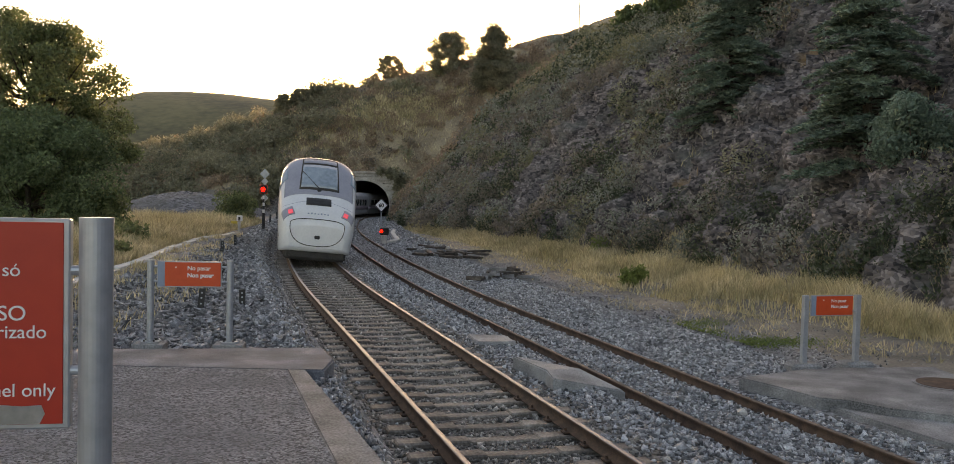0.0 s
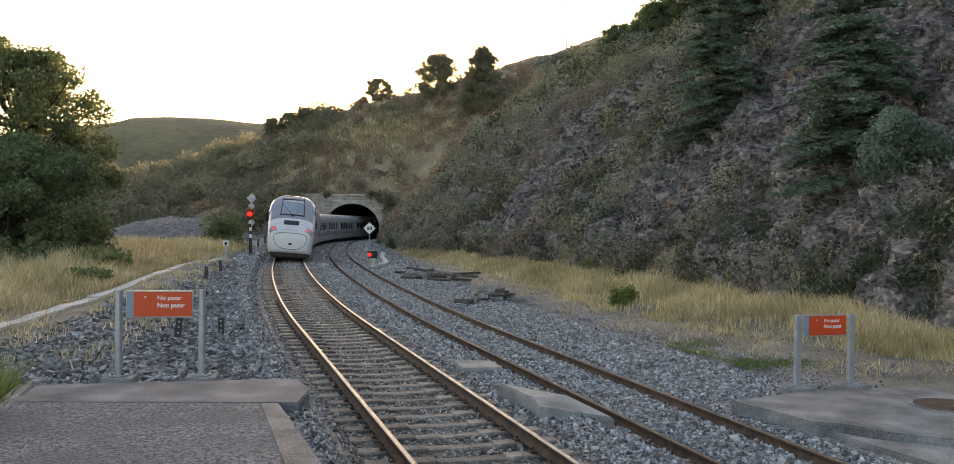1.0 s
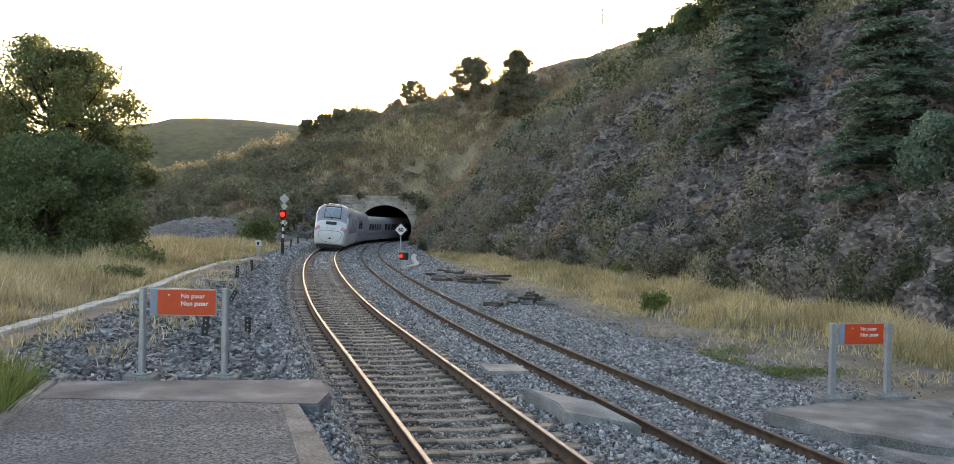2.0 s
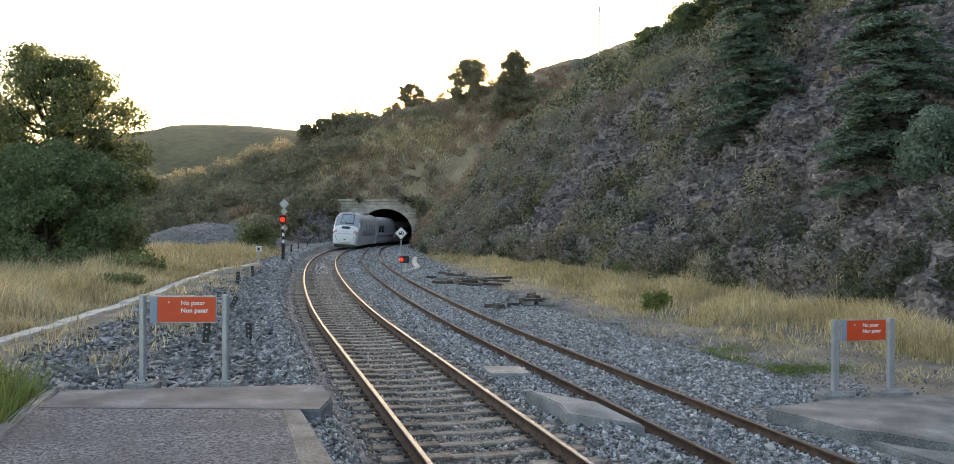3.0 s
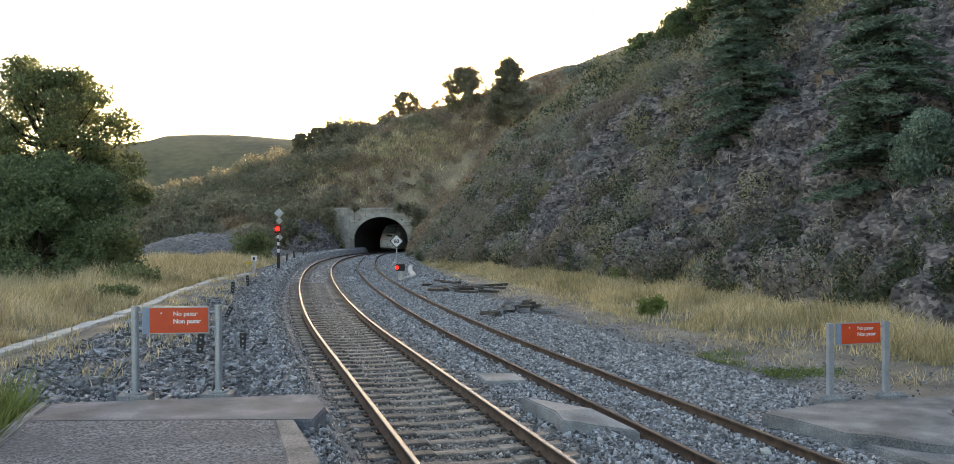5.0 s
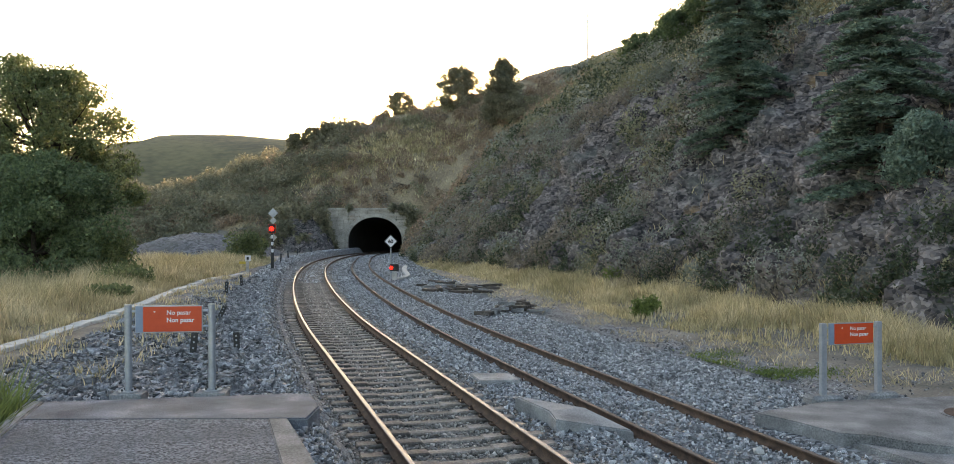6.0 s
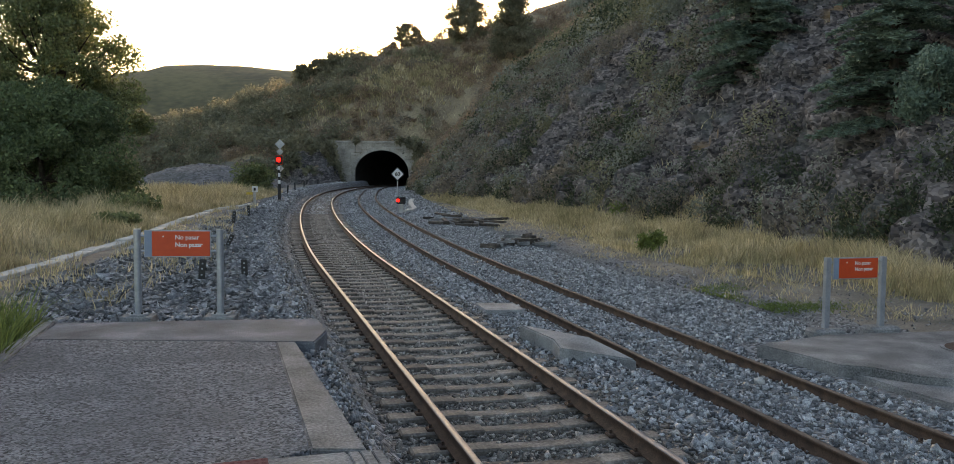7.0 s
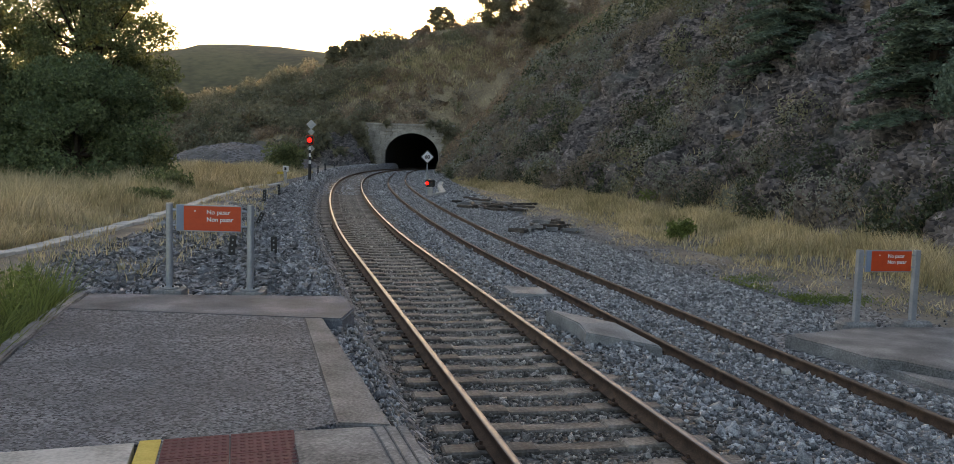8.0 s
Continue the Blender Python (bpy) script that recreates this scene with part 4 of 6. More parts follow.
def make_near_sign():
    sg = thing("notice_board", (-1.143, 1.54, 0.013), "torn red notice board with white lettering on steel posts", "sign", rz=9)
    part("post", rod((0, 0, -0.02), (0, 0, 2.10), 0.039, seg=28), M_GALV, sg)
    part("cap", rod((0, 0, 2.10), (0, 0, 2.112), 0.0395, seg=28), M_GALV, sg)
    part("post", rod((-0.93, 0, -0.02), (-0.93, 0, 2.10), 0.039, seg=28), M_GALV, sg)
    for z in (1.985, 1.745):
        part("bracket", rod((-0.075, 0, z), (-0.03, 0, z), 0.012, seg=12), M_GALV, sg)
        part("bracket", rod((-0.90, 0, z), (-0.855, 0, z), 0.012, seg=12), M_GALV, sg)
    part("board", box(0.79, 0.03, 0.50, (-0.450, 0, 1.858), 0.004), M_GALV, sg, "pale metal board frame")
    part("red_face", box(0.765, 0.004, 0.478, (-0.452, -0.0165, 1.860), 0.001), M_RED, sg, "red printed face")
    for txt, z, size, x in (("O", 2.010, 0.05, -0.235), ("o só", 1.972, 0.044, -0.183), ("ASO", 1.868, 0.05, -0.170), ("rizado", 1.826, 0.044, -0.125), ("G", 1.725, 0.05, -0.225), ("nel only", 1.688, 0.044, -0.105)):
        words(txt, size, (x + 0.02, -0.0195, z), M_WHITE, sg, align="RIGHT")
    bm = bmesh.new()
    rnd = random.Random(3)
    top = [(-0.85 + i * 0.046, 1.655 + rnd.uniform(-0.004, 0.006) + 0.012 * (i / 15)) for i in range(16)]
    pts = [(-0.85, 1.622)] + [(x, z) for x, z in top] + [(-0.116, 1.667), (-0.108, 1.646), (-0.12, 1.622)]
    f = bm.faces.new([bm.verts.new((x, -0.0200, z)) for x, z in pts])
    bmesh.ops.solidify(bm, geom=[f], thickness=0.0012)
    part("torn_patch", bm, M_PALE, sg, "pale patch where the film is torn off")


def make_signal():
    sg = thing("rail_signal", (-12.4, 57.1, -0.42), "tall striped signal mast with a red light lit", "railway signal")
    part("base", box(0.5, 0.5, 0.3, (0, 0, 0.1), 0.03), M_CONCRETE, sg)
    z = 0.2
    for i, (h, m) in enumerate(((1.05, M_BLACK), (0.22, M_WHITE), (0.22, M_BLACK), (0.22, M_WHITE), (0.22, M_BLACK), (0.22, M_WHITE), (0.2, M_BLACK))):
        part("mast_band", rod((0, 0, z), (0, 0, z + h), 0.10 if i == 0 else 0.075, seg=12), m, sg)
        z += h
    part("mast", rod((0.05, 0.03, z), (0.05, 0.03, 4.0), 0.045, seg=10), M_GALV, sg)
    head = part("signal_head", box(0.42, 0.16, 0.54, (0.0, -0.1, 2.74), 0.05), M_BLACK, sg, "black signal head plate")
    rim = part("head_border", box(0.48, 0.12, 0.60, (0.0, -0.06, 2.74), 0.05), M_ORANGE, head, "red border of the signal head")
    lens = bmesh.new()
    bmesh.ops.create_uvsphere(lens, u_segments=16, v_segments=8, radius=0.15)
    bmesh.ops.scale(lens, vec=(1, 0.35, 1), verts=lens.verts)
    bmesh.ops.translate(lens, vec=(0.0, -0.2, 2.74), verts=lens.verts)
    part("red_lens", lens, M_SIGNAL_RED, head, "glowing red signal lens")
    part("hood", box(0.36, 0.26, 0.02, (0, -0.28, 2.95), 0.005), M_BLACK, head)
    for z, r, m in ((3.72, 0.33, M_GALV), (3.25, 0.24, M_PALE), (2.2, 0.26, M_PALE)):
        bm = box(r * 1.35, 0.03, r * 1.35, (0, 0, 0), 0.008)
        bmesh.ops.transform(bm, matrix=Matrix.Translation((0.06, -0.03, z)) @ pose(0, 0, 0, 0, 45, 0), verts=bm.verts)
        part("diamond_plate", bm, m, sg, "square plate set on its corner")


def make_speed_post():
    sg = thing("speed_board", (-4.95, 57.0, -0.86), "white diamond speed board reading 60 on a grey pole", "sign")
    part("pole", rod((0, 0, 0), (0, 0, 2.5), 0.04, seg=10), M_GALV, sg)
    bm = box(0.62, 0.03, 0.62, (0, 0, 0), 0.01)
    bmesh.ops.transform(bm, matrix=Matrix.Translation((0, -0.05, 2.36)) @ pose(0, 0, 0, 0, 45, 0), verts=bm.verts)
    part("black_rim", bm, M_BLACK, sg)
    bm = box(0.53, 0.03, 0.53, (0, 0, 0), 0.008)
    bmesh.ops.transform(bm, matrix=Matrix.Translation((0, -0.056, 2.36)) @ pose(0, 0, 0, 0, 45, 0), verts=bm.verts)
    part("diamond", bm, M_WHITE, sg, "white diamond plate")
    words("60", 0.32, (0, -0.073, 2.25), M_BLACK, sg, bold=0.012, align="CENTER")
    lo = thing("ground_signal", (-4.75, 56.3, -0.9), "low twin ground signal with a red light lit", "railway signal")
    part("case", box(0.56, 0.3, 0.46, (0.08, 0, 0.78), 0.05), M_BLACK, lo)
    part("foot", box(0.3, 0.26, 0.6, (0.08, 0, 0.26), 0.03), M_PALE, lo)
    for x, m in ((-0.1, M_SIGNAL_RED), (0.25, M_BLACK)):
        bm = bmesh.new()
        bmesh.ops.create_uvsphere(bm, u_segments=14, v_segments=8, radius=0.11)
        bmesh.ops.scale(bm, vec=(1, 0.35, 1), verts=bm.verts)
        bmesh.ops.translate(bm, vec=(x, -0.16, 0.78), verts=bm.verts)
        part("lens", bm, m, lo)
        part("hood", box(0.26, 0.2, 0.02, (x, -0.22, 0.93), 0.005), M_BLACK, lo)


make_ground()
make_far_hill()
make_track("main_track", lambda y: 0.0, zrail_a, GAUGE_A, M_STEEL, "main railway track with polished rails on concrete sleepers", 0.6)
make_track("siding_track", off_b, zrail_b, GAUGE_B, M_STEEL_B, "rusty siding track half buried in blue-grey ballast", 0.6, y1=150.0, sink=0.02)
make_platform()
make_far_platform()
make_tunnel()
end_car = make_end_car()
coach = make_coach("tall")
coaches = [coach] + [make_coach("coach")]
for i in range(5):
    coaches.append(copy_thing(coaches[1], Matrix()))
make_signs()
make_near_sign()
make_signal()
make_speed_post()


# ---- ballast ----
BED_O = [-3.4, -3.0, -2.6, -2.3, -2.05, -1.8, -1.6, -1.4, -1.1, -0.95, -0.78, -0.5, -0.2, 0.2, 0.5, 0.78, 0.95, 1.1, 1.4, 1.6, 1.85, 2.1, 2.35, 2.6, 2.8, 3.0, 3.2, 3.45, 3.7, 3.95, 4.2, 4.45, 4.65, 4.85, 5.1, 5.4, 5.7, 6.1, 6.6, 7.2, 8.0]


def bed_level(o, y):
    """Top of the broken stone, o metres to the right of the main track."""
    k = (off_b(y) - 3.86)
    za, zb = zrail_a(y), zrail_b(y)
    lo = float(interp(y, [11.9, 12.6, 40], [-0.09, -0.2, -0.28]))
    z = float(interp(o, [-3.6, -2.7, -1.9, -1.48, -0.9, 0, 0.9, 1.45, 2.2, 2.75 + k * 0.5, 2.95 + k, 3.9 + k, 4.75 + k, 5.3 + k, 6.2, 8.2],
                        [lo, lo, lo - 0.05, za - 0.215, za - 0.225, za - 0.225, za - 0.225, za - 0.20, za - 0.19, zb - 0.14, zb - 0.15, zb - 0.135, zb - 0.15, zb - 0.11, -0.88, -0.8]))
    return z


def make_bed():
    ys = steps((-8, 30, 0.25), (30, 60, 0.5), (60, 132, 1.2))
    verts, faces, mats, k = [], [], [], len(BED_O)
    for y in ys:
        for i, o in enumerate(BED_O):
            amp = 0.016 if y < 40 else 0.006
            z = bed_level(o, y) + amp * fbm(o * 3.0, y * 3.0, 7, 3)
            if o < -2.9 or o > 7.5:
                z -= 0.10
            verts.append(side(y, o, z)[:])
    for j in range(len(ys) - 1):
        for i in range(k - 1):
            a = j * k + i
            faces.append((a, a + 1, a + k + 1, a + k))
            mats.append(1 if -1.45 < BED_O[i] < 1.5 else 0)
    ob = raw("ballast_bed", verts, faces, M_BALLAST, smooth=True)
    ob.data.materials.append(M_BALLAST_A)
    ob.data.polygons.foreach_set("material_index", np.array(mats, np.int32))
    tagged(ob, "grey crushed stone ballast bed under the tracks", "ballast", kind="structure")


def stones(name, spots, size, mat, label, seed, flat=0.75):
    """Loose broken stones as one object: squashed, skewed octahedra, each with its own tone."""
    r = np.random.default_rng(seed)
    n = len(spots)
    base = np.array([(1, 0, 0), (-1, 0, 0), (0, 1, 0), (0, -1, 0), (0, 0, 1), (0, 0, -1)], float)
    tri = np.array([(4, 0, 2), (4, 2, 1), (4, 1, 3), (4, 3, 0), (5, 2, 0), (5, 1, 2), (5, 3, 1), (5, 0, 3)])
    v = base[None] * (1 + r.uniform(-0.32, 0.32, (n, 6, 3)))
    v *= (size * r.lognormal(0, 0.33, (n, 1, 1))) * r.uniform(0.6, 1.4, (n, 1, 3)) * np.array([1, 1, flat])
    q = r.normal(size=(n, 4))
    if flat < 0.5:
        q[:, 1:3] *= 0.25
    q /= np.linalg.norm(q, axis=1)[:, None]
    w, x, y, z = q.T
    rot = np.stack([1 - 2 * (y * y + z * z), 2 * (x * y - z * w), 2 * (x * z + y * w), 2 * (x * y + z * w), 1 - 2 * (x * x + z * z), 2 * (y * z - x * w), 2 * (x * z - y * w), 2 * (y * z + x * w), 1 - 2 * (x * x + y * y)], 1).reshape(n, 3, 3)
    v = np.einsum("nij,nkj->nki", rot, v) + np.asarray(spots)[:, None, :]
    f = (tri[None] + 6 * np.arange(n)[:, None, None]).reshape(-1, 3)
    ob = raw(name, v.reshape(-1, 3), f, mat)
    return tagged(ob, label, "stones", kind="stuff")


def make_stones():
    r = np.random.default_rng(5)
    grey, brown, slate, gravel = [], [], [], []
    for _ in range(90000):
        y = 4.5 + 52 * r.random() ** 1.75
        o = r.uniform(-2.7, 7.4)
        if o < -2.2 + 0 and y < 12.3:
            continue
        if any(abs(o - c) < 0.075 for c in (-0.87, 0.87, off_b(y) - 0.76, off_b(y) + 0.76)):
            continue
        s = ((y + 5.7) / (0.6 * 0.968)) % 1.0
        if abs(o) < 1.28 and y < 24 and (s < 0.2 or s > 0.8) and r.random() < 0.9:
            continue
        p = side(y, o, bed_level(o, y) + 0.008)
        if p.x < edge_x(p.y) + 0.03 and p.y < 12.2:
            continue
        if p.y < 15.4 and p.x > 4.5 + max(0, 14.3 - p.y) * 0.42:
            continue
        (brown if -1.8 + 0.3 * r.normal() < o < 1.3 + 0.3 * r.normal() else grey).append(p[:])
    stones("ballast_stones", grey, 0.031, M_STONE, "loose blue-grey broken stone ballast", 11)
    stones("ballast_stones_brown", brown, 0.027, M_STONE_A, "loose brownish broken stone ballast between the rails", 12)
    for _ in range(17000):
        y = 12.3 + 34 * r.random() ** 1.7
        x = track_a(y) - 2.3 - r.random() * float(interp(y, [12, 20, 30, 46], [5.2, 4.2, 2.6, 1.6]))
        slate.append((x, y, side_level(x, y) + 0.01))
    stones("slate_rubble", slate, 0.06, M_SLATE, "dark flat slate rubble beside the platform end", 13, flat=0.2)
    for _ in range(6000):
        y = 11 + 30 * r.random() ** 1.3
        x = track_a(y) + 7.2 + r.random() ** 1.6 * 5.5
        if y < 15.9 and x > 4.3:
            continue
        gravel.append((x, y, land(x, y) + 0.01))
    far = []
    for _ in range(17000):
        y = 50 + 70 * r.random() ** 1.5
        o = r.uniform(-3.2, 8.4)
        if min(abs(o - c) for c in (-0.87, 0.87, off_b(y) - 0.76, off_b(y) + 0.76)) > 0.12:
            far.append(side(y, o, bed_level(o, y) + 0.01)[:])
    stones("far_ballast_stones", far, 0.055, M_STONE, "grey broken stone ballast towards the tunnel", 15, flat=0.55)
    stones("gravel_scatter", gravel, 0.021, M_SLATE, "scattered grey gravel on bare ground", 14, flat=0.6)


def side_level(x, y):
    o = x - track_a(y)
    return bed_level(max(-3.3, o * 0.965), y) if -3.45 < o < 7.8 else land(x, y)


# ---- rock cutting ----
def shard(q):
    """A number of its own for each broken block round a point, and how deep the point lies in it."""
    d, p = noise.voronoi(q)
    c = p[0]
    h = math.sin(c.x * 12.9898 + c.y * 78.233 + c.z * 37.719) * 43758.5453
    return h - math.floor(h), d[1] - d[0]


def make_rock():
    ys = np.concatenate([np.arange(12, 60, 0.24), np.arange(60, 128, 0.5)])
    ss = np.arange(-0.6, 16.5, 0.26)
    turn = Matrix.Rotation(0.95, 3, "X") @ Matrix.Rotation(0.5, 3, "Y")
    verts, faces = [], []
    for y in ys:
        x0 = float(interp(y, *TOE))
        for s in ss:
            x = x0 + s
            z = land(x, y)
            q = turn @ Vector((x, y * 0.9, z))
            q = Vector((q.x * 0.55, q.y * 0.5, q.z * 0.8)) + 0.25 * Vector((fbm(x * 0.4, y * 0.4, z * 0.4), fbm(x * 0.4, y * 0.4, 9 + z * 0.4), 0))
            h1, e1 = shard(q)
            h2, e2 = shard(q * 2.6)
            h3, e3 = shard(q * 6.0)
            k = 1.2 * h1 + 0.5 * min(0.5, e1) + 0.8 * h2 + 0.5 * h3 + 0.4 * fbm(x * 0.3, y * 0.3, z * 0.3) - 0.95
            fade = min(1.0, max(0.0, (s + 0.6) / 1.6)) * min(1.0, max(0.0, (16.4 - s) / 4))
            k *= fade
            verts.append((x - 0.62 * k - 0.1 * fade, y, z + 0.42 * k + 0.12 * fade - 0.5 * (1 - fade)))
    n = len(ss)
    for j in range(len(ys) - 1):
        for i in range(n - 1):
            a = j * n + i
            faces += [(a, a + 1, a + n + 1), (a, a + n + 1, a + n)]
    ob = raw("rock_cutting", verts, faces, M_ROCK)
    tagged(ob, "jagged grey-brown and purple rock face of the railway cutting", "rock face", kind="structure")


# ---- plants ----
def leaf_cloud(r, centres, radii, counts, size, up=0.0, long=1.0, flat=1.0, three=False):
    """Small leaf shapes spread through ellipsoids, denser towards their skin: arrays of points and faces."""
    c = np.repeat(np.asarray(centres, float), counts, 0)
    rad = np.repeat(np.asarray(radii, float), counts, 0)
    n = len(c)
    d = r.normal(size=(n, 3))
    d /= np.linalg.norm(d, axis=1)[:, None]
    p = c + d * rad * (r.random((n, 1)) ** 0.42)
    a = r.normal(size=(n, 3))
    a[:, 2] += up
    a /= np.linalg.norm(a, axis=1)[:, None]
    b = np.cross(a, r.normal(size=(n, 3)))
    b /= np.linalg.norm(b, axis=1)[:, None] + 1e-9
    s = (size if np.isscalar(size) else np.repeat(np.asarray(size, float), counts)[:, None]) * r.uniform(0.55, 1.4, (n, 1))
    a, b = a * s * long, b * s * 0.5
    a[:, 2] *= flat
    b[:, 2] *= flat
    if three:
        return np.stack([p - 1.2 * b, p + 1.2 * b, p + 2 * a], 1).reshape(-1, 3), np.arange(3 * n).reshape(n, 3)
    v = np.stack([p - a, p + b, p + a, p - b], 1).reshape(-1, 3)
    return v, np.arange(4 * n).reshape(n, 4)


def branch(bm, a, b, r1, r2, seg=7):
    rod(a, b, r1, r2, seg, bm)


def make_tree(name, at, height, spread, label, category, seed, leaves, leaf, clumps=46, trunk=0.25, low=0.18, mat=None, shape=None, puff=(0.16, 0.34), airy=1.1):
    """A broadleaved tree: tapered trunk, limbs that fork, and a crown of many leaf clumps with gaps."""
    r = np.random.default_rng(seed)
    t = thing(name, at, label, category)
    bm = bmesh.new()
    pts = [Vector((0, 0, -0.4))]
    for i in range(1, 6):
        pts.append(Vector((r.normal() * 0.12, r.normal() * 0.12, height * 0.16 * i)))
    for i in range(5):
        branch(bm, pts[i], pts[i + 1], trunk * (1 - 0.17 * i), trunk * (1 - 0.17 * (i + 1)), 9)
    cs, rs = [], []
    for i in range(clumps):
        k = low + (0.97 - low) * (i + 0.5) / clumps
        wide = spread * float(interp(k, *(shape or ([0, 0.2, 0.45, 0.7, 0.9, 1.0], [0.7, 0.95, 1.0, 0.82, 0.5, 0.15]))))
        a = i * 2.4 + r.uniform(-0.5, 0.5)
        d = wide * math.sqrt(r.uniform(0.08, 1.0))
        c = Vector((d * math.cos(a), d * math.sin(a), height * k + r.normal() * 0.02 * height))
        cs.append(c[:])
        q = spread * r.uniform(*puff)
        rs.append((q, q, q * r.uniform(0.55, 0.8)))
        root = pts[min(5, max(1, int(k * 5.5)))]
        mid = root.lerp(c, 0.5) + Vector((0, 0, -0.04 * height))
        branch(bm, root, mid, trunk * 0.3, trunk * 0.17, 5)
        branch(bm, mid, c, trunk * 0.17, trunk * 0.05, 5)
    part("trunk", bm, M_BARK, t)
    counts = np.array([int(leaves / clumps * (1.25 if c[2] < height * airy else 0.62)) for c in cs])
    v, f = leaf_cloud(r, cs, rs, counts, leaf, long=0.9)
    ob = raw("crown", v, f, mat or M_LEAF, t)
    return t


def make_conifer(at, height, spread, label, seed, mat=None, sprays=15):
    """A drooping conifer: tiers of long boughs that arch down, each hung with flat sprays of needles."""
    r = np.random.default_rng(seed)
    t = thing("conifer_tree", at, label, "tree", group="conifers on the cutting")
    bm = rod((0, 0, -0.5), (0, 0, height), 0.2, 0.02, 9)
    cs, rs = [], []
    levels = int(height / 0.36)
    for i in range(levels):
        k = 0.03 + 0.96 * i / levels
        for j in range(7 if k < 0.75 else 5):
            a = r.uniform(0, 2 * math.pi)
            ln = spread * (1 - k) ** 0.65 * r.uniform(0.55, 1.15) + 0.2
            z = height * k + r.normal() * 0.15
            d = Vector((math.cos(a), math.sin(a), 0))
            s_ = Vector((-d.y, d.x, 0))
            sag = r.uniform(0.10, 0.24)
            arc = lambda u: d * (ln * u) + Vector((0, 0, z + ln * (0.22 * u - (0.22 + sag) * u * u)))
            branch(bm, arc(0.0), arc(0.55), 0.03, 0.018, 4)
            branch(bm, arc(0.55), arc(1.0), 0.018, 0.006, 4)
            m = max(4, int(5.0 * ln))
            for q in range(m):
                u = 0.25 + 0.75 * q / (m - 1)
                w = 0.34 * (1.15 - u) * ln + 0.08
                for sd in (-1, 0, 1):
                    c = arc(u) + s_ * (sd * w * r.uniform(0.5, 1.0)) - Vector((0, 0, abs(sd) * w * 0.22))
                    cs.append(c[:])
                    rs.append((0.17, 0.17, 0.035))
    part("trunk", bm, M_BARK, t)
    v, f = leaf_cloud(r, cs, rs, np.full(len(cs), sprays), 0.085, long=1.15, flat=0.45, three=True)
    raw("needles", v, f, mat or M_CONIFER, t)
    return t


def bush(name, at, radii, label, seed, leaves, leaf, mat):
    r = np.random.default_rng(seed)
    t = thing(name, at, label, "bush")
    bm = bmesh.new()
    cs, rs = [], []
    for i in range(16):
        a, k = r.uniform(0, 2 * math.pi), r.uniform(0.25, 1)
        c = Vector((radii[0] * 0.62 * k * math.cos(a), radii[1] * 0.62 * k * math.sin(a), radii[2] * r.uniform(0.4, 1.5)))
        branch(bm, (0, 0, -0.2), c, 0.04, 0.012, 5)
        cs.append(c[:])
        q = r.uniform(0.32, 0.5)
        rs.append((radii[0] * q, radii[1] * q, radii[2] * q))
    part("branchwork", bm, M_BARK, t)
    v, f = leaf_cloud(r, cs, rs, np.full(16, leaves // 16), leaf)
    raw("foliage", v, f, mat, t)
    return t


def blades(r, spots, heights, width, lean=0.35):
    """Tapered, leaning grass blades as arrays of points and triangles."""
    p = np.asarray(spots, float)
    n = len(p)
    h = np.asarray(heights, float)[:, None]
    a = r.uniform(0, 2 * math.pi, n)
    side_ = np.stack([np.cos(a), np.sin(a), np.zeros(n)], 1) * (np.asarray(width).reshape(-1, 1) if np.ndim(width) else width) * r.uniform(0.6, 1.4, (n, 1))
    b = r.normal(size=(n, 2)) * lean
    bend = np.stack([b[:, 0], b[:, 1], np.zeros(n)], 1) * h
    mid = p + np.array([0, 0, 1.0]) * h * 0.6 + bend * 0.4
    tip = p + np.array([0, 0, 1.0]) * h + bend
    v = np.stack([p - side_, p + side_, mid + side_ * 0.8, mid - side_ * 0.8, tip], 1).reshape(-1, 3)
    k = 5 * np.arange(n)[:, None]
    f = np.concatenate([k + [0, 1, 2], k + [0, 2, 3], k + [3, 2, 4]], 0)
    return v, f


GRASS_IN = ([-5, 4, 10, 15, 18.5, 22, 28, 40, 57, 80, 96], [22, 18, 15.3, 12.4, 9.6, 7.3, 5.3, 3.1, 0.2, -4.5, -6.2])


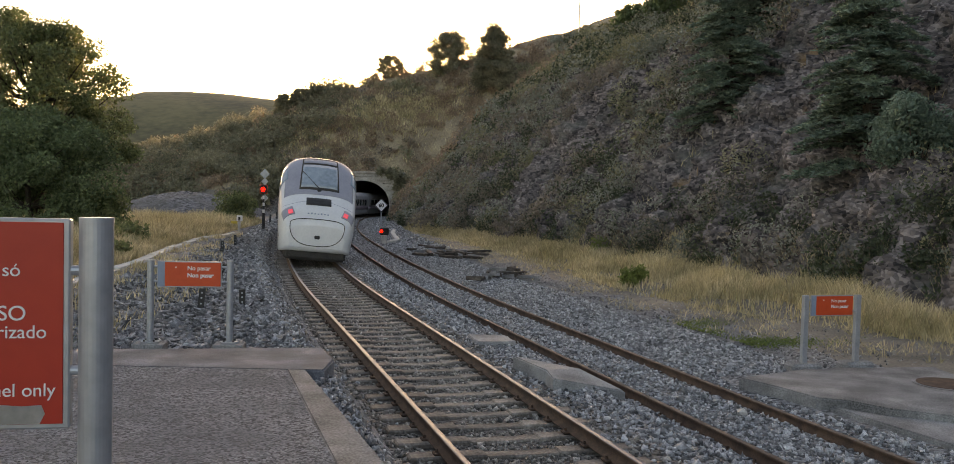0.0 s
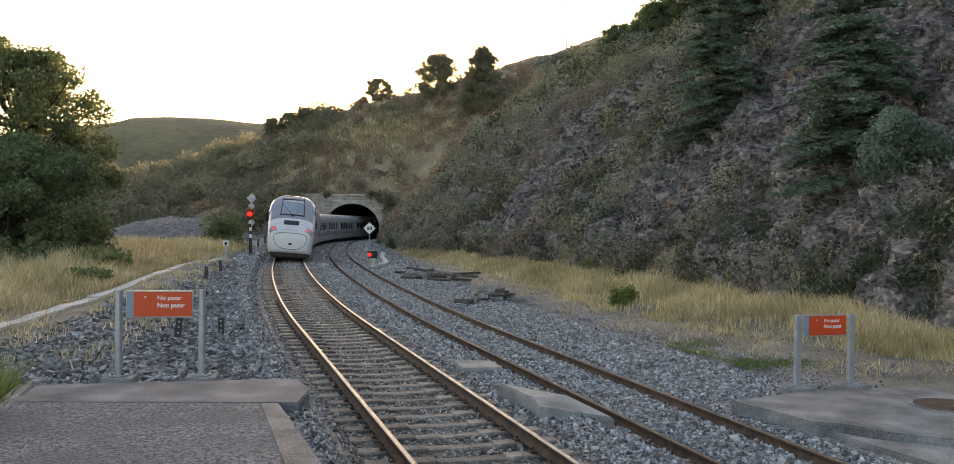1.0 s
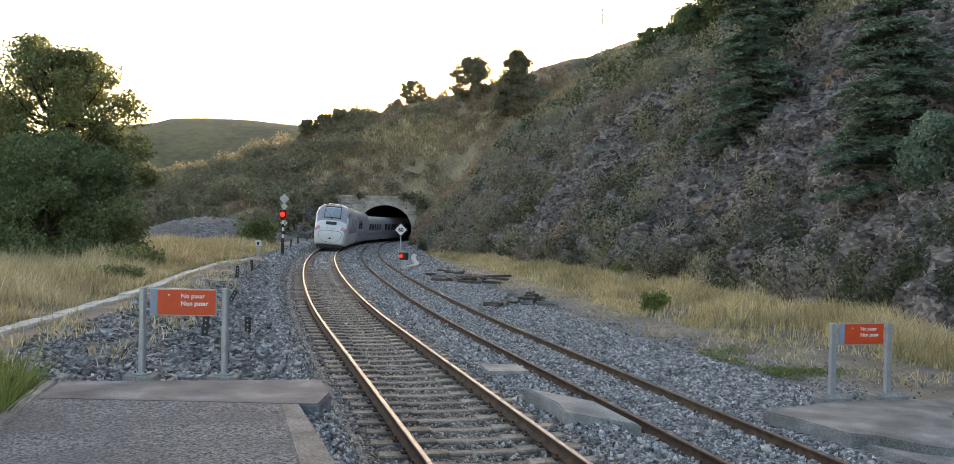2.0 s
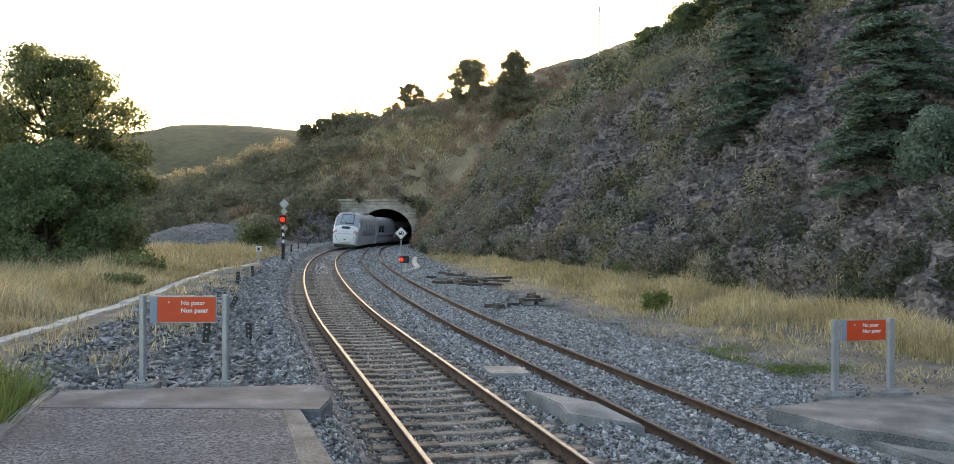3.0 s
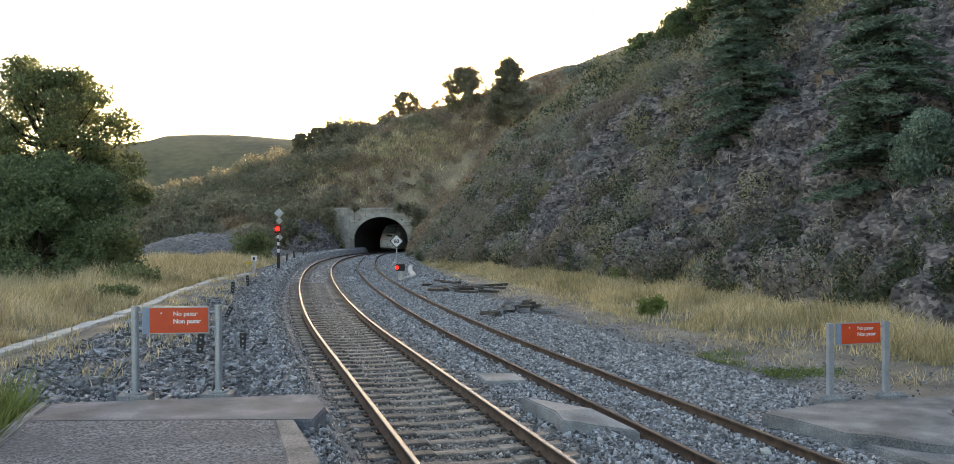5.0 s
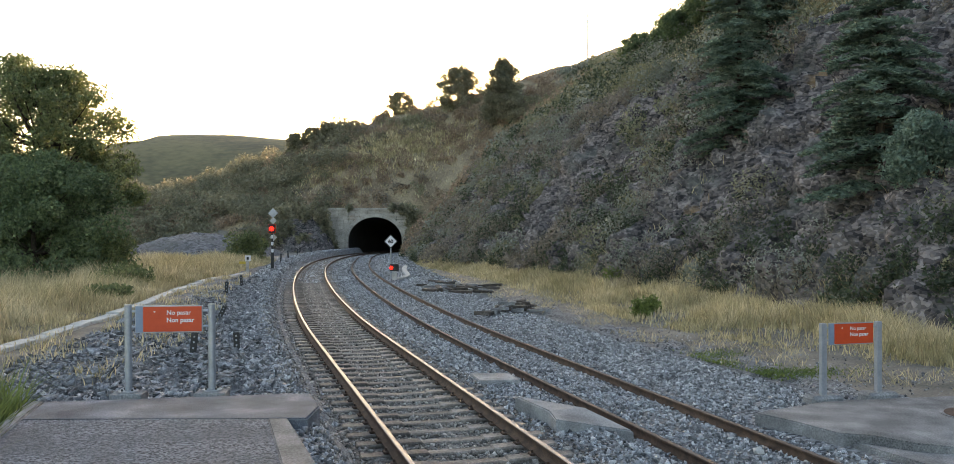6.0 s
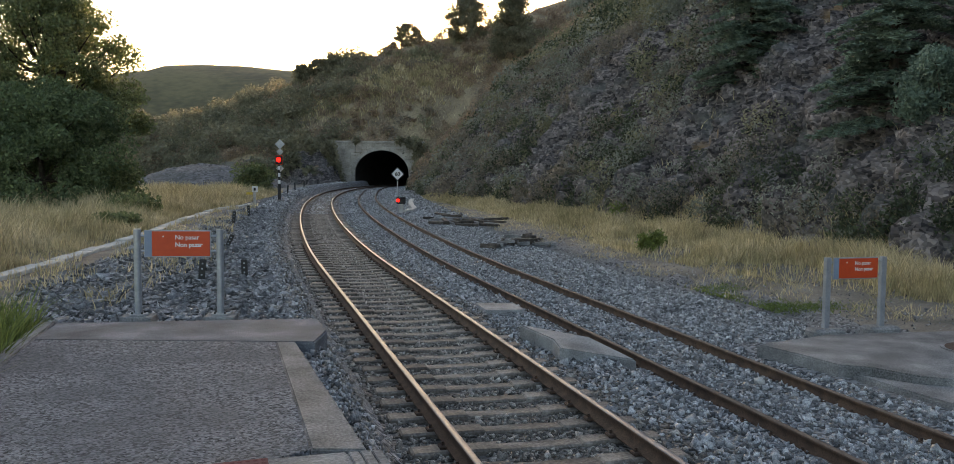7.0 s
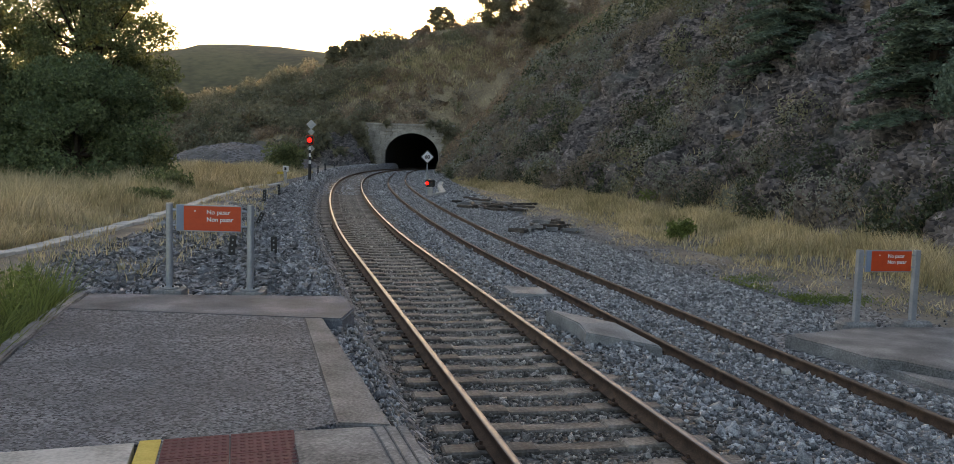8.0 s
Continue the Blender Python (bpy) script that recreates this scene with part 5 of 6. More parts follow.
def make_grass():
    r = np.random.default_rng(21)
    # verge below the cutting
    sp, hs, ws = [], [], []
    while len(sp) < 70000:
        y = 12 + 78 * r.random() ** 1.35
        a, b = float(interp(y, *GRASS_IN)), float(interp(y, *TOE)) + 1.2
        if b <= a:
            continue
        k = r.random()
        x = a + (b - a) * k
        den = noise.noise(Vector((x * 0.55, y * 0.35, 1)))
        if den < -0.22 + 0.3 * (k < 0.25) and r.random() < 0.8:
            continue
        sp.append((x, y, land(x, y) - 0.02))
        hs.append((0.18 + 0.46 * min(1, k * 2.0)) * r.uniform(0.5, 1.25) * (1 + 0.5 * den))
        ws.append(0.006 + 0.0003 * y)
    v, f = blades(r, sp, hs, np.array(ws))
    tagged(raw("verge_grass", v, f, M_STRAW), "tall straw-yellow grass along the foot of the cutting", "grass", kind="stuff")
    # field beside the platform
    sp, hs, ws = [], [], []
    while len(sp) < 60000:
        y = 13 + 62 * r.random() ** 1.25
        x1 = float(interp(y, [10, 18, 27, 36, 45, 51, 62, 75], [-9.2, -9.9, -10.6, -12.1, -13.3, -13.4, -14.6, -16]))
        x = x1 - r.random() ** 1.5 * (3 + y * 0.42)
        den = noise.noise(Vector((x * 0.5, y * 0.3, 5)))
        if den < -0.15 and r.random() < 0.7:
            continue
        near = x1 - x
        sp.append((x, y, land(x, y) - 0.02))
        hs.append((0.25 + 0.6 * min(1, near / 2.2)) * r.uniform(0.5, 1.25) * (1 + 0.5 * den))
        ws.append(0.006 + 0.0003 * y)
    v, f = blades(r, sp, hs, np.array(ws))
    tagged(raw("field_grass", v, f, M_STRAW), "tall dry grass in the field beside the line", "grass", kind="stuff")
    # sparse short tufts on the bank between the path and the track
    sp, hs = [], []
    for _ in range(9000):
        y = 11 + 40 * r.random()
        x1 = float(interp(y, [10, 18, 27, 36, 45, 51], [-9.2, -9.7, -10.4, -11.9, -13, -13]))
        x = x1 + 0.3 + r.random() ** 1.4 * 3.4
        if noise.noise(Vector((x * 0.9, y * 0.6, 2))) < -0.02:
            continue
        sp.append((x, y, land(x, y) - 0.02))
        hs.append(r.uniform(0.06, 0.28))
    v, f = blades(r, sp, hs, 0.01)
    tagged(raw("bank_grass", v, f, M_STRAW), "sparse short dry grass on the bank", "grass", kind="stuff")
    sp, hs = [], []
    for _ in range(12000):
        y = 13.5 + 62 * r.random() ** 1.5
        x = float(interp(y, *GRASS_IN)) + 0.4 - r.random() ** 1.5 * 3.4
        if y < 15.9 and x > 4.2 or x - track_a(y) < 7.4 or noise.noise(Vector((x * 0.8, y * 0.5, 6))) < -0.1:
            continue
        sp.append((x, y, land(x, y) - 0.02))
        hs.append(r.uniform(0.04, 0.2))
    v, f = blades(r, sp, hs, 0.009, 0.9)
    tagged(raw("thin_grass", v, f, M_STRAW), "thin trampled dry grass on bare earth", "grass", kind="stuff")
    # green weeds against the platform's kerb, and moss beyond the siding
    sp, hs = [], []
    for _ in range(1500):
        y = r.uniform(7.8, 12.0)
        x = -5.68 + 0.27 * (11.6 - y) - abs(r.normal()) * 0.5
        sp.append((x, y, -0.3))
        hs.append(r.uniform(0.25, 0.95) * r.uniform(0.6, 1))
    v, f = blades(r, sp, hs, 0.010, 0.45)
    tagged(raw("kerb_weeds", v, f, M_GREEN), "fresh green weeds growing against the platform kerb", "weeds", kind="stuff")
    cs = [(-5.9 + 0.3 * (11.6 - y) - abs(r.normal()) * 0.4, y, -0.05 + 0.3 * r.random()) for y in r.uniform(7.8, 12.0, 60)]
    v, f = leaf_cloud(r, cs, [(0.12, 0.12, 0.2)] * 60, np.full(60, 40), 0.03)
    tagged(raw("leafy_weeds", v, f, M_GREEN), "small leafy green weeds growing against the platform kerb", "weeds", kind="stuff")
    sp, hs = [], []
    for _ in range(1500):
        y = r.uniform(7.0, 12.5)
        x = -6.2 + 0.3 * (11.6 - y) - abs(r.normal()) * 1.2
        sp.append((x, y, -0.3))
        hs.append(r.uniform(0.2, 0.8))
    v, f = blades(r, sp, hs, 0.006, 0.4)
    tagged(raw("kerb_straw", v, f, M_STRAW), "dry straw stalks beside the platform kerb", "grass", kind="stuff")
    sp, hs = [], []
    for cx, cy, rx, ry, n in ((5.3, 20.4, 0.6, 0.5, 1500), (6.6, 18.8, 1.3, 0.6, 2200), (5.9, 21.6, 0.6, 0.5, 700)):
        for _ in range(n):
            x, y = cx + rx * r.normal() * 0.55, cy + ry * r.normal() * 0.55
            sp.append((x, y, land(x, y) - 0.01))
            hs.append(r.uniform(0.015, 0.06))
    v, f = blades(r, sp, hs, 0.014, 0.6)
    tagged(raw("moss_patch", v, f, M_GREEN), "low green moss and clover patches on the gravel", "moss", kind="stuff")


def make_hill_plants():
    r = np.random.default_rng(31)
    # shrubs and scrub over the whole slope, in patches of their own kind
    kinds = {"grey": ("hillside_scrub", M_GREYGREEN, "grey-green broom scrub on the rocky hillside"), "brown": ("hillside_shrubs", M_SHRUB, "brownish scrub covering the rocky hillside"),
             "olive": ("hillside_bushes", M_OLIVE, "olive green bushes scattered over the hillside"), "dark": ("dark_scrub", M_DARKSHRUB, "dark green scrub in the hollows of the hillside"),
             "heath": ("ridge_heather", M_HEATH_HAZE, "brown dry heather covering the ridge above the tunnel, paled and warmed for sun haze")}
    rows, count = {k: [] for k in kinds}, 0
    for _ in range(60000):
        y = 14 + 154 * r.random() ** 0.85
        x = r.uniform(-80, 72) if y > 124 else float(interp(y, *TOE)) + 0.4 + 46 * r.random() ** 1.25
        sr = x - float(interp(y, *TOE))
        if abs(x) > 0.6 * y + 4 or (y < 132 and sr < 0.3 and not (x < -22 and y > 124)) or (-8.5 < x - PORTAL_X < 6.8 and y < 132):
            continue
        den = noise.noise(Vector((x * 0.09, y * 0.09, 9))) + 0.5 * noise.noise(Vector((x * 0.3, y * 0.3, 4)))
        bare = 1.5 < sr < 13
        if den < (0.04 if bare and y < 50 else -0.05 if bare and y < 70 else -0.42):
            continue
        q = (0.4 + 1.25 * r.random() ** 2.2) * (1.15 if sr > 11 or y > 130 else 0.9)
        z = land(x, y) + (0.25 if bare and y < 128 else 0)
        u = noise.noise(Vector((x * 0.14, y * 0.14, 22))) + 0.28 * r.normal()
        # mostly heath near the ridge; its warm tint also stands for sun haze
        if y > 104 + 6 * math.sin(x * 0.3) and x < 16:
            kind = "heath" if u < 0.24 else "brown" if u < 0.42 else "olive"
        elif sr > 12:
            kind = "olive" if u < -0.02 else "dark" if u < 0.2 else "grey"
        else:
            kind = "brown" if u < -0.1 else "grey" if u < 0.2 else "dark" if u < 0.42 else "olive"
        leaf, per = (0.06, 240) if y < 45 else (0.09, 140) if y < 75 else (0.13, 78) if y < 104 else (0.17, 58)
        rows[kind].append((x - (0.35 if y < 128 else 0), y, z + q * 0.35, q, q * r.uniform(0.5, 0.9), int(per * min(2.6, max(0.3, q * q * 1.3))), leaf))
        count += 1
        if count > 8800:
            break
    for k, (name, mat, label) in kinds.items():
        a = np.array(rows[k])
        v, f = leaf_cloud(r, a[:, :3], a[:, [3, 3, 4]], a[:, 5].astype(int), a[:, 6], three=True)
        tagged(raw(name, v, f, mat), label, "shrubs", kind="stuff")
    # straw patches high on the slope
    sp, hs = [], []
    for cx, cy, rx, ry, n in ((11.5, 111, 3.6, 5.0, 2600), (20.0, 50, 3.2, 3.4, 6500), (7.5, 113, 2.5, 3, 900), (-9, 152, 9, 5, 5000), (-22, 150, 8, 6, 2500), (-38, 156, 9, 5, 2500)):
        for _ in range(n):
            x, y = cx + rx * r.normal() * 0.6, cy + ry * r.normal() * 0.6
            sp.append((x, y, land(x, y) - 0.05))
            hs.append(r.uniform(0.4, 1.0))
    v, f = blades(r, sp, hs, 0.006 + 0.0004 * np.array(sp)[:, 1], 0.4)
    tagged(raw("hilltop_grass", v, f, M_STRAW), "pale straw grass patches high on the slope", "grass", kind="stuff")
    # brambles along the foot of the rock
    cs, rs, ns = [], [], []
    for _ in range(430):
        y = 15 + 110 * r.random() ** 1.2
        sr = 0.2 + 2.6 * r.random() ** 1.4
        x, q = float(interp(y, *TOE)) + sr, r.uniform(0.3, 0.85)
        if noise.noise(Vector((x * 0.3, y * 0.22, 8))) < -0.1:
            continue
        cs.append((x - 0.3, y, land(x, y) + q * 0.45))
        rs.append((q, q, q * r.uniform(0.6, 1.0)))
        ns.append(int(420 * q))
    v, f = leaf_cloud(r, cs, rs, np.array(ns), 0.06, three=True)
    tagged(raw("bramble_fringe", v, f, M_DARKSHRUB), "dark green brambles along the foot of the rock face", "shrubs", kind="stuff")
    # straw tufts on the slope
    sp, hs = [], []
    for _ in range(60000):
        y = 16 + 158 * r.random()
        x = r.uniform(-60, 72) if y > 130 else float(interp(y, *TOE)) + 0.5 + 50 * r.random() ** 1.1
        sr = x - float(interp(y, *TOE))
        if -8.5 < x - PORTAL_X < 6.8 and y < 132:
            continue
        if noise.noise(Vector((x * 0.1, y * 0.1, 14))) < (0.12 if sr < 12 and y < 128 else -0.02):
            continue
        sp.append((x, y, land(x, y) - 0.05 + (0.2 if 1 < sr < 14 and y < 127 else 0)))
        hs.append(r.uniform(0.25, 0.7))
        if len(sp) >= 26000:
            break
    v, f = blades(r, sp, hs, 0.006 + 0.00035 * np.array(sp)[:, 1], 0.5)
    tagged(raw("hillside_grass", v, f, M_STRAW), "straw-yellow grass tufts on the hillside", "grass", kind="stuff")
    # woodland left of the tunnel and behind it
    cs, rs, ns = [], [], []
    for _ in range(620):
        x, y = r.uniform(-95, -21), r.uniform(125, 168)
        if noise.noise(Vector((x * 0.08, y * 0.08, 3))) < -0.25:
            continue
        q = r.uniform(1.1, 2.7)
        cs.append((x, y, land(x, y) + q * 0.6))
        rs.append((q, q, q * 0.85))
        ns.append(int(120 * q))
    for x, y, q in ((-21.6, 126, 1.7), (-22.8, 124, 1.9), (-22.4, 128.5, 2.4), (-25, 126, 2.2), (-7.4, 128.5, 1.5), (-6.4, 125, 1.3), (-7.2, 131, 2.0), (-20.6, 131.2, 1.4), (-22.5, 131.5, 2.2)):
        cs.append((x, y, land(x, y) + q * 0.6))
        rs.append((q, q, q * 0.9))
        ns.append(int(260 * q))
    for x, y, z, q in ((-24.5, 121.5, 2.6, 1.3), (-26.2, 121, 1.4, 1.5), (-25.5, 123.5, 4.4, 1.4), (-22.3, 121, 1.0, 1.0), (-22.5, 124.5, 4.6, 1.2), (-24.2, 126, 5.6, 1.5), (-21.2, 122, 0.4, 0.8), (-20.9, 128.2, 4.4, 1.2), (-20.5, 127.9, 3.0, 1.2), (-20.1, 127.6, 1.6, 1.2), (-19.6, 127.4, 0.4, 1.0), (-19.2, 127.2, -0.5, 0.8), (-8.3, 129.0, 4.6, 1.0), (-8.2, 128.8, 3.2, 1.0), (-8.0, 128.5, 1.8, 1.1), (-7.9, 128.4, 0.5, 1.1), (-9.6, 129.4, 5.2, 0.8), (-11.0, 129.6, 5.5, 0.6), (-17.2, 129.7, 5.5, 0.5)):
        cs.append((x, y, z))
        rs.append((q, q * 0.7, q))
        ns.append(int(300 * q))
    v, f = leaf_cloud(r, cs, rs, np.array(ns), 0.22, three=True)
    tagged(raw("far_woodland", v, f, M_WOOD), "dark green woodland scrub around the tunnel mouth", "woodland", kind="stuff")


def make_trees():
    airy = ([0, 0.15, 0.35, 0.55, 0.75, 0.9, 1.0], [0.9, 1.0, 1.0, 0.95, 0.86, 0.62, 0.25])
    full = ([0, 0.2, 0.5, 0.75, 0.9, 1.0], [1.0, 1.05, 1.0, 0.85, 0.6, 0.3])
    cone = ([0, 0.2, 0.5, 0.75, 0.9, 1.0], [1.0, 1.05, 0.85, 0.55, 0.35, 0.12])
    make_tree("broadleaf_tree", (-21.6, 46.5, -0.9), 11.7, 4.6, "large broadleaved tree with an airy backlit crown", "tree", 41, 44000, 0.095, clumps=120, trunk=0.33, low=0.4, airy=1.1, puff=(0.13, 0.24), shape=airy)
    make_tree("broadleaf_tree", (-28.5, 48, -1.0), 10.8, 4.6, "large broadleaved tree behind the field", "tree", 42, 17000, 0.18, clumps=60, trunk=0.3, low=0.08)
    make_tree("dense_tree", (-20.2, 42.5, -0.9), 6.5, 3.7, "low dense dark green tree beside the dry field", "tree", 43, 46000, 0.085, clumps=90, trunk=0.2, low=0.02, puff=(0.2, 0.36), mat=M_DEEPLEAF, shape=full)
    make_tree("dense_tree", (-25.6, 43, -0.9), 6.6, 3.6, "low dense dark green tree beside the dry field", "tree", 44, 34000, 0.09, clumps=80, trunk=0.2, low=0.02, puff=(0.2, 0.36), mat=M_DEEPLEAF, shape=full)
    for (x, y, top, w, seed, n, shape, puff) in ((5.7, 149, 30.3, 3.6, 51, 17000, cone, (0.26, 0.44)), (-1.9, 164, 31.4, 4.2, 52, 14000, full, (0.22, 0.38)), (-12.8, 166, 27.4, 2.6, 53, 5200, full, (0.18, 0.3)), (-25.7, 164, 21.6, 1.9, 54, 5000, full, (0.2, 0.4)), (-28.6, 164, 20.8, 1.8, 55, 5000, full, (0.2, 0.4)), (-31.2, 163, 19.6, 1.7, 58, 5000, full, (0.2, 0.4)),
                                                 (28.2, 124, 31.6, 3.2, 56, 8000, cone, (0.18, 0.36)), (17.4, 75, 20.2, 2.2, 57, 12000, full, (0.18, 0.34)), (15.2, 80, 18.4, 1.9, 59, 9000, full, (0.18, 0.34)), (19.2, 70, 21.4, 2.4, 60, 11000, full, (0.18, 0.34))):
        z = land(x, y)
        make_tree("ridge_tree", (x, y, z - 0.2), max(2.8, top - z + 0.2), w, "dark rounded tree standing high on the slope", "tree", seed, n, 0.18 if y > 100 else 0.11, clumps=70, trunk=0.13, low=0.05, puff=puff, mat=M_WOOD if y > 100 else M_DEEPLEAF, shape=shape)
    for (x, y, h, w, seed) in ((13.0, 43.5, 9.6, 2.5, 61), (14.1, 31.0, 10.0, 2.5, 62), (16.6, 50, 9.0, 2.2, 63)):
        make_conifer((x, y, land(x, y) - 0.4), h, w, "dark green drooping conifer rooted on the rocky slope", seed)
    bush("leafy_thicket", (-17.4, 43.0, -0.8), (2.0, 2.0, 1.7), "bright leafy thicket at the foot of the big tree", 77, 15000, 0.075, M_LEAF)
    bush("leafy_thicket", (-24.2, 40.5, -0.9), (3.0, 2.0, 0.9), "dense leafy thicket behind the dry field", 78, 14000, 0.08, M_LEAF)
    bush("evergreen_bush", (14.2, 27.5, land(14.2, 27.5)), (1.7, 1.7, 1.6), "blue-green evergreen bush on the rock face", 71, 12000, 0.065, M_CONIFER)
    bush("green_bush", (6.6, 41.8, land(6.6, 41.8)), (0.85, 0.85, 0.62), "small bright green bush in the verge", 72, 3000, 0.055, M_GREEN)
    bush("green_bush", (-18.2, 74, -0.7), (2.3, 2.0, 1.6), "rounded green bush near the signal", 73, 6000, 0.11, M_LEAF)
    bush("green_bush", (5.7, 29.5, land(5.7, 29.5)), (0.6, 0.5, 0.42), "small green bush in the dry verge", 74, 1800, 0.05, M_GREEN)
    bush("green_bush", (-12.4, 31, land(-12.4, 31)), (1.2, 1.0, 0.35), "low green bramble in the dry field", 75, 2500, 0.06, M_LEAF)
    bush("green_bush", (-14.6, 38, land(-14.6, 38)), (1.9, 1.5, 0.6), "low bramble in the dry field", 76, 3000, 0.08, M_LEAF)


# ---- small things beside the line ----
def make_path():
    pts = [(-9.3, 10), (-9.45, 14), (-9.54, 18.1), (-9.67, 20.5), (-10.31, 27.2), (-11.76, 36.2), (-12.88, 45.2), (-12.7, 51)]
    tr = thing("cable_trough", (0, 0, 0), "pale concrete cable trough running beside the field", "cable trough", kind="structure")
    px, py = np.array([p[0] for p in pts]), np.array([p[1] for p in pts])
    ys = np.arange(10, 51, 1.0)
    rnd = random.Random(8)
    for y in ys:
        x0, x1 = float(np.interp(y, py, px)), float(np.interp(y + 1, py, px))
        a = math.degrees(math.atan2(x0 - x1, 1.0))
        bm = box(0.36, math.hypot(1, x1 - x0) - 0.012, 0.3, (0, 0, 0), 0.012)
        ob = part("trough_lid", bm, M_PALE, tr)
        ob.matrix_basis = pose((x0 + x1) / 2, y + 0.5, land((x0 + x1) / 2, y + 0.5) - 0.06 + rnd.uniform(-0.008, 0.008), 0, rnd.uniform(-1, 1), a)


def make_posts():
    rnd = random.Random(9)
    for x, y, h, tilt in ((-5.45, 17.95, 0.48, 6), (-4.69, 18.4, 0.40, -2), (-7.0, 25.4, 0.42, 28), (-9.34, 34.9, 0.52, 3), (-10.1, 40.3, 0.55, -4), (-15.0, 72, 0.7, 3), (-16.4, 82, 0.7, -3), (-17.5, 92, 0.7, 2), (-18.0, 103, 0.7, 0)):
        st = thing("stub_post", (x, y, side_level(x, y) - 0.05), "short blackened post cut from old steel", "post", rz=rnd.uniform(-20, 20), group="stub posts beside the track")
        bm = bmesh.new()
        m = pose(0, 0, 0, 0, tilt, 0)
        box(0.13, 0.02, h, (0, 0, 0), 0.004, bm, m @ Matrix.Translation((0, 0, h / 2)))
        box(0.02, 0.10, h, (0, 0, 0), 0.004, bm, m @ Matrix.Translation((0, 0.05, h / 2)))
        part("flange", bm, M_BLACK, st)
        for z in (0.35, 0.6, 0.82):
            part("bolt", box(0.03, 0.01, 0.03, (0, 0, 0), 0.0, None, m @ Matrix.Translation((0, -0.014, h * z))), M_GALV, st)
    mk = thing("kilometre_post", (-13.0, 53.2, -0.45), "white marker post with a yellow plate beside the line", "marker post")
    part("post", box(0.14, 0.12, 1.0, (0, 0, 0.5), 0.015), M_PALE, mk)
    part("head", box(0.34, 0.1, 0.34, (0.02, -0.01, 1.03), 0.02), M_WHITE, mk)
    part("bar", box(0.12, 0.02, 0.16, (0.02, -0.065, 1.03), 0.0), M_BLACK, mk)
    part("yellow_plate", box(0.36, 0.04, 0.14, (-0.3, -0.02, 0.78), 0.01), M_YELLOW, mk, "yellow plate")


